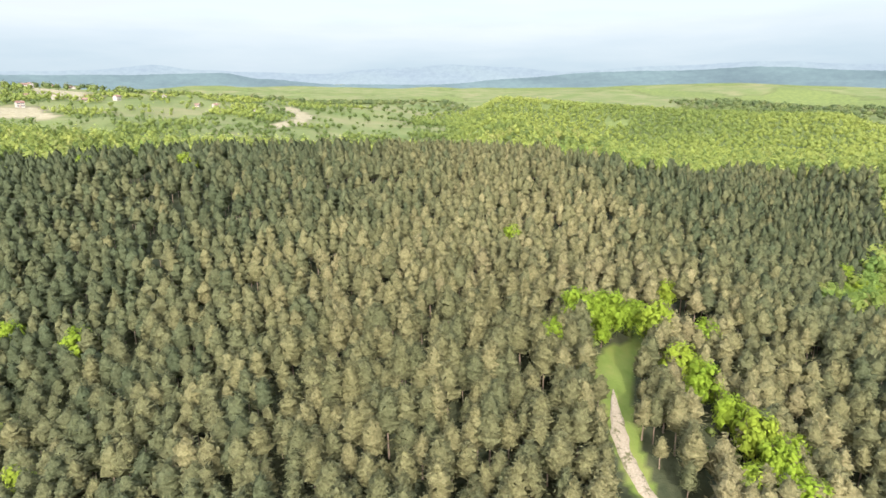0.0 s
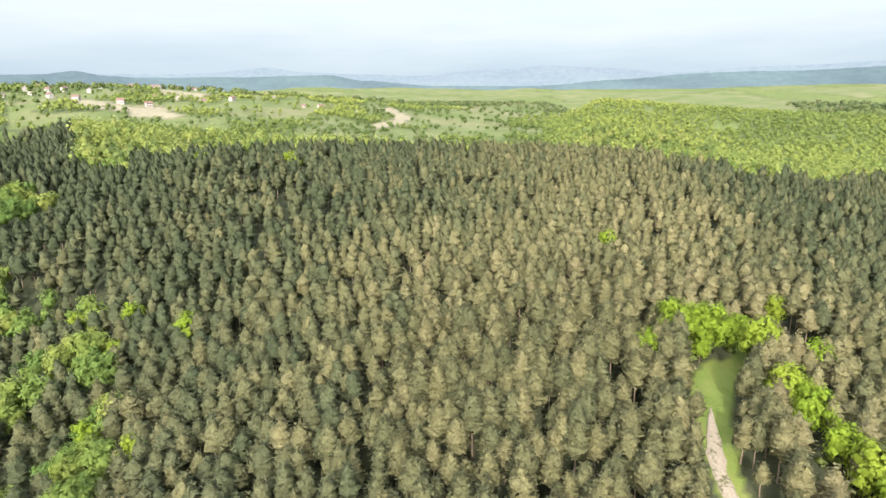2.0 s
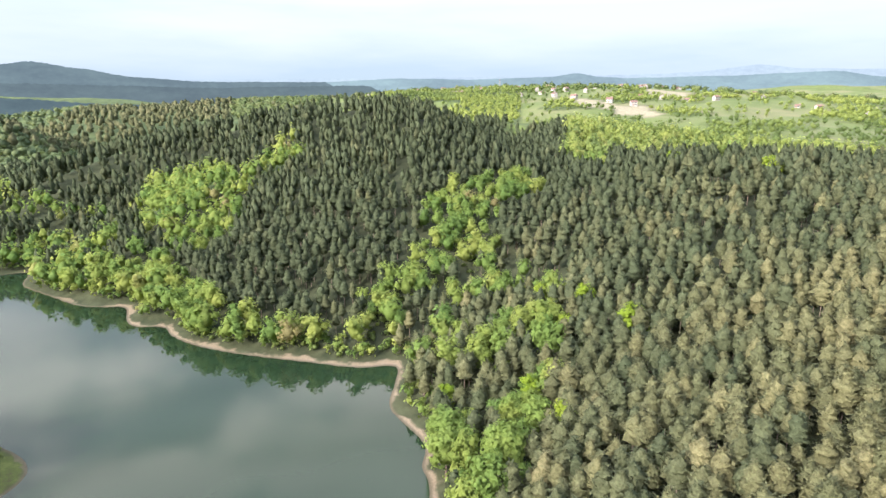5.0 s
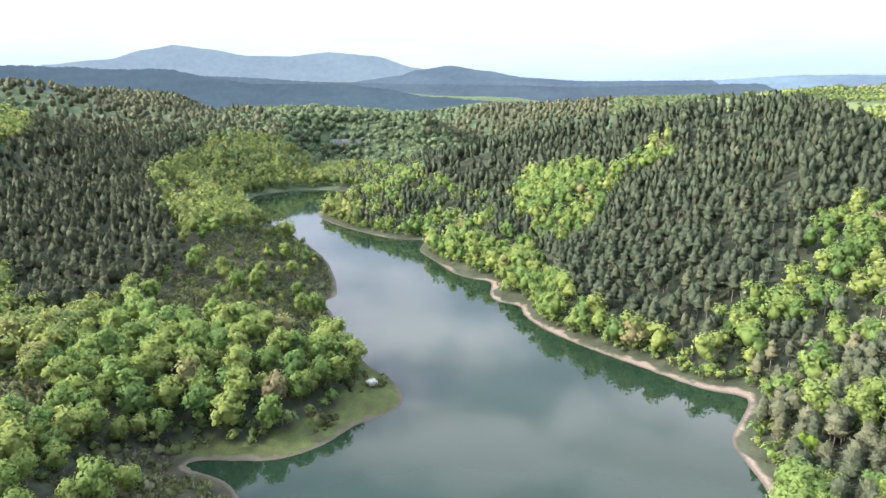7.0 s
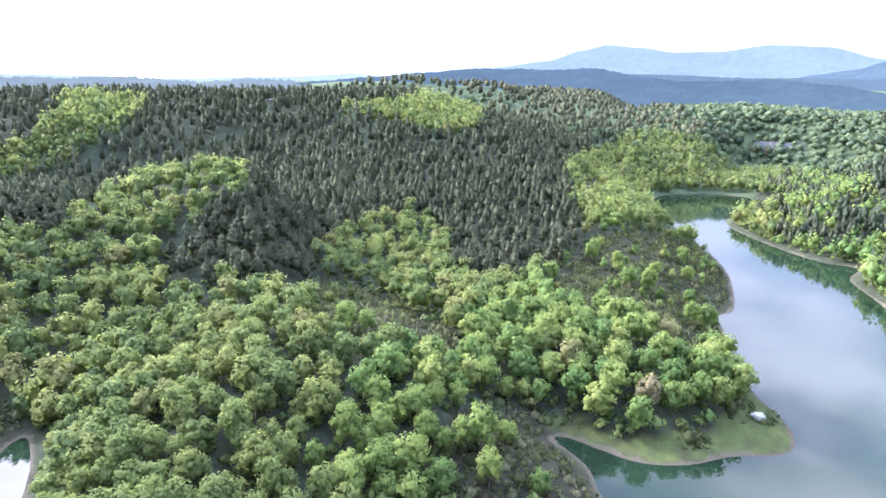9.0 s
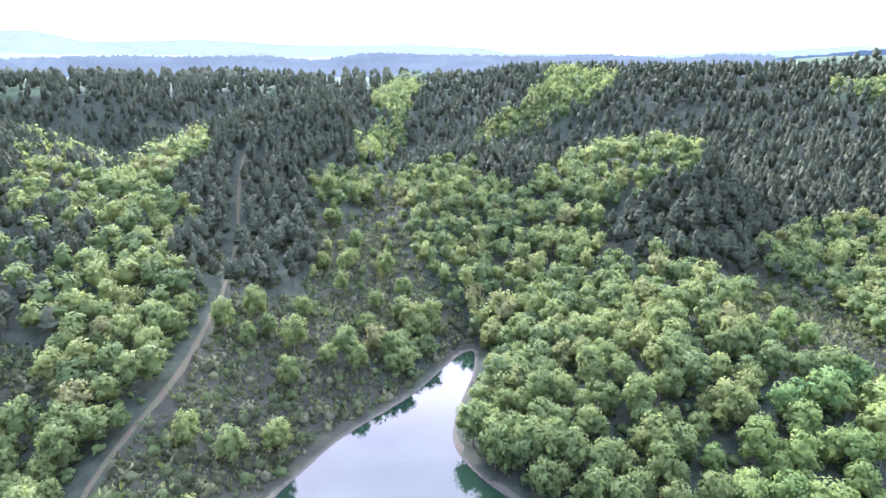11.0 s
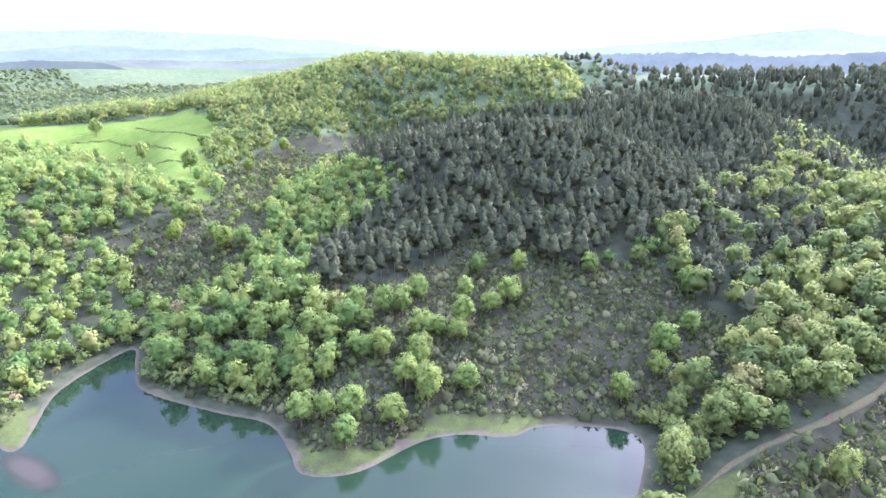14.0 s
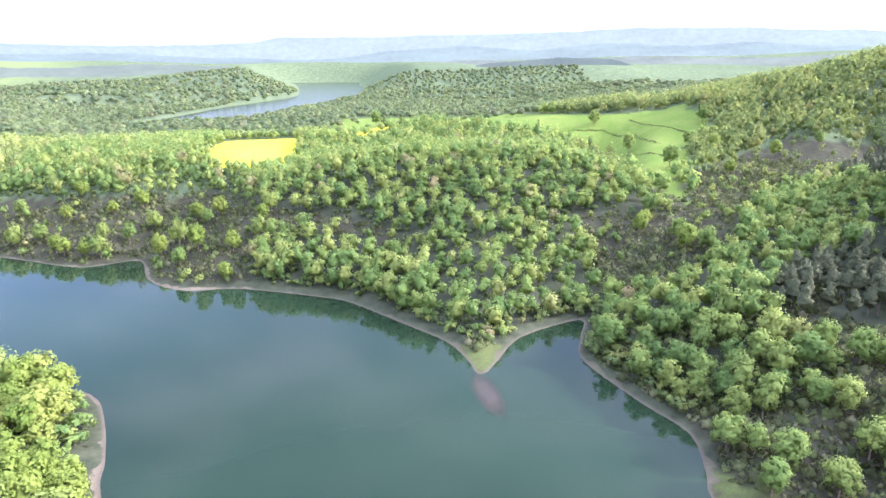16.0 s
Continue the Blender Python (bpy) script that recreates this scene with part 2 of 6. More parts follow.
def height(px, py):
    """Ground height and metres from the shore."""
    r = np.hypot(px, py)
    land = np.full(px.shape, GROUND_LEVEL)
    for hx, hy, h, s in HILLS_NORTH + HILLS_SOUTH + HILLS_NEAR:
        land += h * np.exp(-((px - hx) ** 2 + (py - hy) ** 2) / (2 * s * s))
    land += (vnoise(px, py, 90, 1) - 0.5) * 7 * smooth(60, 300, r) + (vnoise(px, py, 33, 2) - 0.5) * 3
    way = np.degrees(np.arctan2(-px, py)) % 360
    for canopy, line in CRESTS:
        la, le, lr = (np.array(q) for q in zip(*line))
        w = np.where(la[0] > 0, smooth(la[0] - 5, la[0] + 1, way), 1) * np.where(la[-1] < 359, 1 - smooth(la[-1] - 1, la[-1] + 5, way), 1)
        rc = np.interp(way, la, lr)
        el = np.tan(np.radians(np.interp(way, la, le)))
        crest = EYE + rc * el - canopy
        u = r / rc
        cap = EYE + r * el - canopy - 0.05 * (rc - r)
        land = np.where(u < 1, land - w * np.maximum(0, land - cap) * smooth(0.25, 0.6, u), land)
        land += w * np.exp(-((u - 1) / np.where(u < 1, 0.22, 0.10)) ** 2) * (crest - land)
        back = smooth(1.03, 1.2, u) * (1 - smooth(1.45, 1.75, u))
        land -= w * back * np.maximum(0, land - (crest - 0.055 * rc))
    east = smooth(276, 281, way) * (1 - smooth(296, 304, way)) * smooth(330, 420, r) * (r < 1500)
    land -= east * np.maximum(0, land - (EYE - 0.0875 * r - 11))
    rim = EYE + 4700 * np.tan(np.radians(np.interp(np.degrees(np.arctan2(-px, py)) % 360, [a for a, e in SKYLINE], [e for a, e in SKYLINE])))
    roll_ = (vnoise(px, py, 620, 3) - 0.5) * 90 + (vnoise(px, py, 260, 4) - 0.5) * 36
    far = smooth(1300, 4700, r)
    land = land * (1 - far) + rim * far + roll_ * smooth(1000, 2200, r) * (1 - 0.75 * far)
    d = np.full(px.shape, 1e3)
    near = r < 900
    d[near] = shore_distance(px[near], py[near], LAKE)
    outer = (px > 700) & (np.abs(py) < 1600)
    d[outer] = np.minimum(d[outer], shore_distance(px[outer], py[outer], FAR_WATER))
    rise = 0.12 + 0.14 * np.minimum(np.maximum(d, 0), 4) + 0.42 * np.maximum(d - 4, 0) + 0.4 * (vnoise(px, py, 6, 5) - 0.5) * smooth(1, 8, d)
    land = np.maximum(land, 4)
    k = 5.0
    m = np.minimum(land, rise) - k * np.log1p(np.exp(-np.abs(land - rise) / k)) * smooth(0, 40, d)
    bed = np.maximum(-7.0, 0.12 + 0.22 * d)
    return np.where(d > 0, np.maximum(m, 0.12 + 0.10 * np.minimum(d, 6)), bed), d


# the ground's polar net, finest near the middle
NA, RADII = 600, np.concatenate([np.linspace(2, 62, 14), 65 * (4850 / 65) ** (np.linspace(0, 1, 250) ** 1.15)])
ANGLES = np.arange(NA) * (2 * np.pi / NA)
GX, GY = -np.sin(ANGLES)[None] * RADII[:, None], np.cos(ANGLES)[None] * RADII[:, None]
GZ, GD = height(GX.ravel(), GY.ravel())
GZ, GD = GZ.reshape(GX.shape), GD.reshape(GX.shape)


def on_net(field, px, py):
    r, a = np.hypot(px, py), np.arctan2(-px, py) % (2 * np.pi)
    u = np.clip(np.interp(r, RADII, np.arange(len(RADII))), 0, len(RADII) - 1.001)
    i, v = u.astype(int), a / (2 * np.pi) * NA
    j = v.astype(int)
    fu, fv, j2, j = u - i, v - j, (j + 1) % NA, j % NA
    return (field[i, j] * (1 - fv) + field[i, j2] * fv) * (1 - fu) + (field[i + 1, j] * (1 - fv) + field[i + 1, j2] * fv) * fu


# ---- land cover ----


COVER = np.zeros(GX.shape, int)
KINDS = {"pine": 1, "broadleaf": 2, "heath": 3, "field": 4, "yellow": 5, "clearing": 6, "bare": 7, "mixed": 8}
LIFT = {"pine": 7.0, "broadleaf": 5.0, "mixed": 5.0, "heath": 0.8}
wob_x, wob_y = (vnoise(GX, GY, 14, 7) - 0.5) * 10, (vnoise(GX, GY, 14, 8) - 0.5) * 10
AZ = np.degrees(np.arctan2(-GX, GY)) % 360
RR = np.hypot(GX, GY)


def patch(kind, outline, ragged=0.25):
    """Paints one stretch of land cover into the plan."""
    p = np.array(outline, float)
    lo, hi = p.min(0) - 12, p.max(0) + 12
    box = (GX > lo[0]) & (GX < hi[0]) & (GY > lo[1]) & (GY < hi[1])
    i = np.where(box)
    wob = 1.0 if kind in ("broadleaf", "pine", "heath") else ragged
    m = inside(GX[i] + wob * wob_x[i], GY[i] + wob * wob_y[i], p)
    COVER[i[0][m], i[1][m]] = KINDS[kind]


def sector(kind, near, far, outline):
    """Paints land cover inside an outline of bearings and elevations of its tops, between two distances."""
    p = np.array(outline, float)
    lo, hi = p.min(0) - 2, p.max(0) + 2
    rise = np.degrees(np.arctan2(GZ + LIFT.get(kind, 0.0) - EYE, RR))
    i = np.where((AZ > lo[0]) & (AZ < hi[0]) & (rise > lo[1]) & (rise < hi[1]) & (RR > near) & (RR < far) & (GD > 0))
    wob = np.degrees((0.5 if kind in LIFT else 0.12) / RR[i])
    m = inside(AZ[i] + wob * wob_x[i], rise[i] + 0.4 * wob * wob_y[i], p)
    COVER[i[0][m], i[1][m]] = KINDS[kind]


# woods: pines on the near and north hills and on the far southern ridges, broadleaf elsewhere
COVER[:] = 2
COVER[((AZ < 100) | (AZ > 300)) & (RR < 325 + 25 * np.sin(AZ / 7.0))] = 1
COVER[(AZ > 40) & (AZ < 100) & (RR < 620)] = 1
COVER[(GX < -100) & (GX > -700) & (GY < 40 + (GX + 130) * 0.37) & (RR < 640)] = 2
COVER[(AZ > 130) & (AZ < 236) & (RR > 300) & (vnoise(GX, GY, 170, 9) > 0.22)] = 1
COVER[(AZ > 70) & (AZ < 150) & (RR > 700) & (vnoise(GX, GY, 240, 10) > 0.28)] = 1
COVER[(RR > 540) & (RR < 1500) & (AZ < 44) & (vnoise(GX, GY, 60, 11) > 0.40)] = 4
COVER[(RR > 560) & (RR < 1500) & (AZ >= 44) & (AZ < 62) & (vnoise(GX, GY, 90, 11) > 0.62)] = 4
COVER[(RR > 1000) & ((AZ < 62) | (AZ > 308)) & (vnoise(GX, GY, 210, 13) > 0.35)] = 4
patch("field", [(-554, 446), (-504, 475), (-401, 442), (-405, 424), (-278, 232)])
patch("pine", [(-211, 292), (-138, 256), (-92, 259), (-45, 264), (4, 267), (41, 265), (81, 276), (185, 386), (273, 375), (201, 268), (55, 108), (0, 86), (-67, 115), (-127, 169)])
patch("field", [(28, 128), (46, 131), (46, 121), (40, 113), (35, 104), (33, 92), (33, 80), (29, 80), (28, 100), (27.5, 114)], 0.3)
patch("bare", [(52, 142), (55, 142), (53, 130), (57, 127), (53, 119), (47, 120), (48, 128)], 0.3)
patch("broadleaf", [(24, 122), (32, 126), (42, 127), (41, 120), (33, 116), (26, 113)])
patch("broadleaf", [(38, 102), (51, 109), (47, 96), (52, 95), (48, 86), (40, 83), (40, 92)])
patch("broadleaf", [(47, 84), (58, 93), (61, 92), (52, 78), (42, 76)])
patch("broadleaf", [(133, 203), (177, 232), (152, 197), (122, 178)])
# woods, heath, clearings and meadows round the lake, by bearing and elevation from the hovering point
sector("pine", 150, 900, [(157.3, 1.15), (118.8, 2.28), (103.9, 0.01), (96.3, -4.14), (102.2, -3.33), (108.4, -5.19), (110.8, -6.26), (108.5, -11.87), (110.5, -14.05), (116.9, -16.39), (121.3, -15.91), (121.9, -13.24), (126.7, -10.53), (130.0, -10.99), (134.3, -13.45), (131.3, -17.28), (140.7, -16.10), (147.3, -14.41), (146.6, -12.52), (140.0, -7.01), (145.1, -6.28), (151.0, -8.28), (155.2, -9.72), (158.9, -9.72)])
sector("broadleaf", 250, 900, [(157.8, -2.55), (154.0, -0.94), (150.8, -0.10), (147.4, -0.79), (147.7, -2.16), (150.9, -4.13), (154.8, -6.61), (158.6, -7.59)])
sector("broadleaf", 400, 900, [(132.4, -1.15), (126.5, -0.68), (123.4, 0.07), (118.2, -0.45), (118.7, -2.73), (121.9, -3.75), (126.6, -2.45)])
sector("broadleaf", 60, 450, [(159.0, -10.14), (155.3, -10.16), (151.0, -8.28), (148.7, -6.57), (145.1, -6.04), (139.9, -6.01), (140.0, -8.01), (143.6, -9.81), (146.6, -12.03), (147.3, -14.41), (145.2, -16.14), (140.7, -16.35), (137.1, -16.40), (137.9, -19.94), (139.1, -21.86), (134.8, -21.49), (130.4, -23.07), (130.5, -25.64), (127.1, -23.74), (121.3, -24.86), (117.8, -25.84), (117.2, -27.35), (121.3, -29.43), (127.9, -31.27), (126.2, -35.61), (123.8, -37.50), (160.3, -31.08), (159.1, -27.22), (161.4, -24.80)])
sector("broadleaf", 80, 400, [(130.8, -17.30), (130.1, -14.16), (127.3, -10.52), (123.5, -10.57), (121.3, -13.24), (122.4, -15.91), (116.9, -16.92), (112.5, -16.24), (110.4, -16.14), (112.4, -18.34), (113.4, -22.05), (110.2, -19.78), (107.9, -21.67), (104.2, -20.82), (102.0, -22.57), (97.5, -22.89), (96.5, -27.47), (104.0, -30.15), (107.9, -29.19), (114.2, -29.21), (118.4, -23.79), (121.9, -22.79), (124.2, -21.20), (124.7, -19.08), (126.9, -18.50)])
sector("broadleaf", 200, 640, [(110.8, -6.26), (108.4, -5.19), (105.5, -3.64), (102.3, -2.85), (98.5, -3.97), (95.0, -4.79), (91.6, -6.00), (95.0, -8.07), (101.7, -9.22), (101.5, -11.46), (105.4, -11.71), (107.6, -9.25)])
sector("broadleaf", 640, 1400, [(101.9, -1.17), (99.3, -0.69), (93.0, -0.89), (86.7, -1.47), (86.3, -3.97), (94.2, -4.39), (97.2, -3.93)])
sector("heath", 80, 330, [(139.7, -16.19), (131.3, -17.28), (126.9, -19.03), (124.2, -21.20), (119.6, -22.77), (120.1, -24.86), (127.1, -23.74), (130.5, -25.13), (132.6, -22.42), (137.5, -21.51), (137.8, -18.92)])
sector("heath", 80, 420, [(110.5, -14.05), (107.4, -12.34), (101.5, -11.46), (97.5, -13.60), (96.0, -15.38), (95.1, -18.65), (95.4, -20.61), (97.5, -22.89), (102.1, -22.07), (104.3, -20.31), (107.9, -21.16), (110.2, -19.78), (112.3, -20.43), (112.4, -18.34), (110.4, -16.14)])
sector("heath", 60, 250, [(117.2, -27.35), (113.1, -29.14), (109.5, -31.29), (106.4, -35.13), (106.8, -36.54), (125.0, -37.48), (127.9, -31.75), (121.3, -29.43)])
sector("heath", 200, 500, [(110.3, -6.76), (108.2, -7.22), (107.1, -8.97), (109.1, -9.30)])
sector("clearing", 60, 250, [(113.1, -29.14), (107.9, -29.43), (104.0, -30.38), (96.4, -28.38), (93.0, -24.44), (91.1, -25.40), (88.7, -27.94), (90.0, -29.40), (95.6, -30.51), (99.5, -32.21), (103.8, -32.01), (109.5, -31.05)])
sector("pine", 200, 1000, [(208.2, 1.39), (138.7, 1.39), (135.7, -15.90), (139.0, -16.52), (142.4, -15.71), (147.0, -13.94), (146.8, -11.99), (140.0, -7.67), (139.9, -5.91), (147.2, -5.86), (155.9, -10.20), (161.6, -8.39), (167.3, -9.02), (174.8, -8.52), (175.9, -10.62), (175.4, -14.34), (176.0, -18.60), (183.8, -19.36), (187.1, -19.14), (188.9, -14.85), (185.5, -11.41), (187.2, -6.73), (183.0, -4.30), (192.2, -7.04), (197.4, -4.41), (201.7, -4.70), (208.9, -2.24)])
sector("broadleaf", 60, 400, [(167.1, -16.41), (164.4, -14.21), (156.4, -10.73), (151.4, -7.98), (147.1, -6.09), (140.4, -5.72), (140.0, -7.67), (146.8, -11.99), (146.9, -14.42), (141.9, -16.10), (138.2, -16.38), (135.3, -18.43), (132.4, -32.13), (155.4, -38.31), (159.4, -33.29), (159.2, -28.87), (158.4, -24.25), (161.3, -22.44), (160.9, -19.29)])
sector("broadleaf", 150, 500, [(167.3, -9.54), (162.1, -7.63), (160.0, -8.85), (156.4, -10.73), (161.8, -13.58), (165.0, -13.70), (167.2, -12.70)])
sector("broadleaf", 200, 900, [(172.1, -6.97), (167.4, -3.88), (170.1, -2.37), (166.5, -0.40), (164.5, -0.16), (166.4, -3.87), (166.8, -7.46), (170.5, -8.01)])
sector("broadleaf", 200, 900, [(159.3, -4.30), (156.0, -3.27), (153.1, 0.05), (147.5, -0.19), (148.9, -2.23), (152.7, -4.17), (157.2, -6.24), (160.2, -6.82)])
sector("heath", 60, 420, [(174.8, -8.52), (167.3, -9.02), (167.2, -12.70), (165.5, -14.24), (167.1, -16.41), (161.3, -22.44), (158.6, -25.29), (166.7, -28.94), (175.0, -33.08), (182.6, -37.04), (185.2, -39.08), (200.4, -36.45), (196.0, -31.95), (186.2, -22.33), (183.8, -19.36), (176.0, -18.60), (175.4, -14.34)])
sector("broadleaf", 300, 900, [(231.2, 1.45), (224.9, 1.32), (217.6, 1.36), (212.3, 1.25), (211.6, -1.19), (214.1, -3.05), (222.4, -3.49), (226.5, -4.41), (230.4, -5.88), (232.6, -6.52)])
sector("pine", 150, 800, [(232.0, -7.00), (226.6, -4.63), (222.4, -3.49), (213.6, -3.06), (210.9, 1.16), (203.6, 1.40), (199.3, -3.30), (196.7, -4.85), (199.9, -7.39), (198.9, -8.97), (203.1, -8.35), (204.2, -8.84), (206.4, -11.35), (207.6, -13.89), (209.9, -16.33), (213.1, -17.07), (216.2, -17.75), (220.9, -17.13), (225.7, -16.83), (228.5, -16.33), (229.0, -18.98), (234.4, -19.44)])
sector("mixed", 150, 500, [(203.1, -8.87), (199.4, -8.96), (199.8, -3.80), (195.7, -4.60), (190.4, -7.19), (193.6, -9.02), (192.0, -10.07), (195.2, -13.24), (196.9, -15.35), (197.0, -19.62), (199.3, -20.62), (201.5, -19.48), (202.4, -16.26), (206.1, -15.02), (206.5, -12.39), (204.3, -10.92)])
sector("pine", 180, 420, [(183.9, -6.35), (181.1, -6.30), (177.6, -6.71), (175.5, -8.62), (175.1, -13.62), (175.3, -16.69), (179.2, -19.08), (185.1, -19.98), (187.5, -16.89), (188.1, -13.20), (186.0, -11.05), (187.7, -8.99)])
sector("broadleaf", 60, 400, [(211.0, -38.42), (207.9, -31.30), (203.0, -27.23), (197.0, -23.32), (194.1, -19.12), (197.5, -15.88), (194.7, -13.25), (191.4, -9.54), (188.3, -6.40), (184.2, -4.83), (183.9, -6.35), (187.7, -8.99), (185.8, -11.04), (187.0, -13.17), (188.6, -16.92), (187.1, -20.59), (190.7, -23.85), (192.4, -27.00), (198.4, -31.00), (202.8, -34.68), (204.3, -39.20)])
sector("broadleaf", 150, 400, [(175.5, -9.12), (173.2, -8.51), (168.9, -10.17), (170.5, -11.76), (174.2, -12.05)])
sector("broadleaf", 100, 300, [(176.6, -24.95), (171.3, -25.21), (170.0, -27.42), (165.3, -26.47), (162.8, -24.52), (163.1, -22.72), (167.3, -22.58), (170.3, -25.05), (174.6, -23.70)])
sector("heath", 60, 330, [(225.7, -16.83), (220.9, -17.13), (207.8, -16.48), (201.5, -19.48), (198.1, -21.71), (197.0, -23.32), (203.0, -27.23), (207.9, -31.30), (215.8, -31.84), (218.1, -32.59), (226.8, -30.92), (236.4, -28.60), (234.6, -20.26)])
sector("clearing", 60, 220, [(203.7, -39.26), (202.3, -36.14), (197.2, -33.01), (195.4, -32.56), (197.0, -35.92), (199.9, -39.51)])
sector("clearing", 150, 350, [(224.8, -14.15), (224.2, -12.82), (221.8, -12.64), (222.4, -14.00)])
sector("broadleaf", 250, 900, [(248.3, -1.99), (240.7, -0.18), (233.7, 1.47), (225.6, 1.20), (211.7, 1.10), (215.3, -3.25), (220.4, -3.52), (225.6, -3.77), (230.8, -4.24), (234.0, -5.73), (236.0, -5.18), (238.0, -4.13), (241.9, -3.56)])
sector("pine", 150, 700, [(234.0, -7.01), (229.8, -4.50), (220.4, -3.77), (215.3, -3.50), (210.7, 0.62), (200.9, 0.54), (196.9, -4.75), (198.2, -7.55), (202.5, -7.81), (205.9, -10.45), (206.6, -13.01), (209.3, -16.78), (214.5, -17.66), (221.1, -17.92), (221.7, -13.68), (221.8, -11.56), (224.5, -11.58), (224.5, -14.23), (226.1, -16.37), (227.8, -18.49), (231.2, -19.48), (240.0, -18.48), (239.8, -16.41), (236.5, -13.98), (229.9, -11.01), (229.9, -9.43), (233.6, -8.83)])
sector("broadleaf", 100, 420, [(241.5, -11.63), (238.3, -8.69), (233.5, -7.79), (229.9, -9.17), (231.0, -10.99), (236.5, -13.71), (242.9, -15.14), (244.2, -13.50)])
sector("heath", 60, 330, [(240.0, -18.48), (231.2, -19.48), (226.7, -17.97), (221.1, -17.92), (214.5, -17.92), (209.3, -16.78), (204.1, -18.30), (199.1, -20.54), (196.7, -21.55), (202.3, -25.93), (207.6, -30.17), (217.2, -32.18), (219.5, -32.32), (228.0, -31.97), (231.7, -34.78), (240.8, -34.96), (243.3, -31.29), (247.5, -28.96), (242.9, -26.91), (237.8, -26.42), (231.4, -24.75), (236.8, -19.23)])
sector("broadleaf", 80, 330, [(255.3, -23.87), (252.4, -20.54), (248.7, -18.11), (242.9, -15.65), (239.8, -16.41), (240.0, -18.48), (236.8, -19.23), (234.0, -19.90), (234.7, -22.50), (237.7, -24.38), (237.8, -26.42), (242.9, -26.91), (247.5, -28.96), (252.9, -27.45)])
sector("clearing", 60, 250, [(227.4, -31.24), (223.2, -31.96), (216.9, -31.42), (216.3, -32.35), (219.5, -33.54), (227.4, -33.46)])
sector("clearing", 60, 250, [(242.4, -33.33), (236.6, -34.46), (231.7, -34.30), (228.0, -32.22), (227.4, -32.97), (231.8, -35.50), (236.8, -36.80), (242.7, -36.11)])
sector("broadleaf", 150, 1000, [(307.7, -5.74), (305.6, -5.49), (289.9, -4.29), (288.0, -3.87), (277.1, -3.35), (273.9, -2.88), (265.7, -2.93), (250.7, -3.10), (246.8, -1.42), (234.8, 0.88), (231.9, -5.34), (239.5, -9.42), (242.2, -11.07), (249.1, -11.11), (249.8, -13.17), (253.3, -20.10), (255.3, -22.33), (260.2, -23.72), (265.9, -25.50), (272.8, -22.86), (277.8, -20.03), (287.4, -18.76), (288.1, -15.11), (283.9, -13.37), (284.8, -11.77), (289.6, -10.93), (298.7, -10.61), (302.5, -9.27), (306.2, -9.27), (308.5, -10.25)])
sector("heath", 120, 420, [(308.3, -9.01), (298.6, -9.91), (289.6, -10.44), (284.8, -12.54), (277.5, -13.43), (274.3, -14.59), (277.5, -14.22), (283.9, -13.89), (288.1, -15.62), (288.5, -18.65), (297.5, -17.45), (301.6, -15.83), (309.1, -13.13)])
sector("heath", 120, 420, [(281.8, -14.02), (274.8, -14.31), (272.4, -15.96), (276.6, -16.64)])
sector("heath", 120, 600, [(247.2, -8.54), (245.2, -7.95), (240.0, -5.35), (233.7, -5.66), (233.4, -7.12), (239.5, -9.42), (242.2, -11.07), (245.1, -17.20), (252.8, -20.05), (254.4, -19.17), (257.4, -13.36), (251.9, -12.30), (248.9, -12.35), (250.1, -10.68), (247.2, -10.99)])
sector("field", 200, 1000, [(265.1, -5.36), (264.6, -3.94), (257.0, -4.05), (250.2, -3.57), (248.5, -2.97), (246.0, -4.19), (245.9, -5.60), (247.9, -6.63), (247.0, -8.04), (248.7, -9.36), (246.9, -11.56), (250.1, -10.28), (252.7, -8.90), (256.3, -6.99), (258.4, -6.02), (261.4, -5.80)])
sector("field", 200, 1000, [(279.1, -4.42), (274.0, -4.14), (264.6, -3.94), (264.6, -5.21), (270.9, -5.04), (276.6, -5.63), (281.3, -6.09)])
sector("yellow", 200, 900, [(291.3, -6.78), (289.1, -6.01), (282.8, -5.99), (282.8, -7.26), (284.5, -8.71), (288.4, -8.61), (290.3, -8.31)])
sector("yellow", 200, 1000, [(281.9, -6.27), (277.1, -5.52), (274.0, -4.60), (274.0, -5.31), (278.2, -6.27)])
sector("broadleaf", 50, 190, [(309, -17.0), (304, -20.5), (299, -24), (298.5, -27), (300, -36), (311, -42), (315, -30)])
sector("pine", 150, 640, [(96.5, -9.50), (76.2, -0.70), (69.2, 0.51), (58.4, 1.00), (49.8, 0.47), (44.2, -2.95), (43.6, -4.92), (49.4, -7.09), (53.1, -7.68), (53.9, -15.62), (58.2, -22.58), (65.7, -24.59), (80.1, -19.40), (86.9, -14.62), (96.8, -11.44)])
sector("mixed", 150, 640, [(96.6, -10.58), (96.3, -8.42), (94.3, -7.51), (89.4, -6.28), (86.5, -6.93), (84.0, -8.54), (80.7, -9.24), (80.1, -12.81), (85.8, -12.80), (86.8, -13.66), (94.1, -11.80)])
sector("broadleaf", 150, 640, [(78.8, -9.85), (76.6, -6.91), (73.6, -5.98), (68.4, -6.09), (64.7, -3.29), (63.4, -4.85), (68.5, -7.13), (70.4, -10.22), (71.3, -12.55), (74.0, -13.47), (76.0, -12.06)])
sector("broadleaf", 120, 500, [(86.9, -15.10), (86.0, -12.77), (80.1, -13.32), (79.0, -12.13), (75.8, -13.11), (74.2, -16.59), (71.1, -18.61), (68.4, -20.84), (59.9, -21.29), (57.1, -22.04), (56.5, -24.62), (66.3, -24.57), (73.5, -22.08), (80.1, -18.40)])
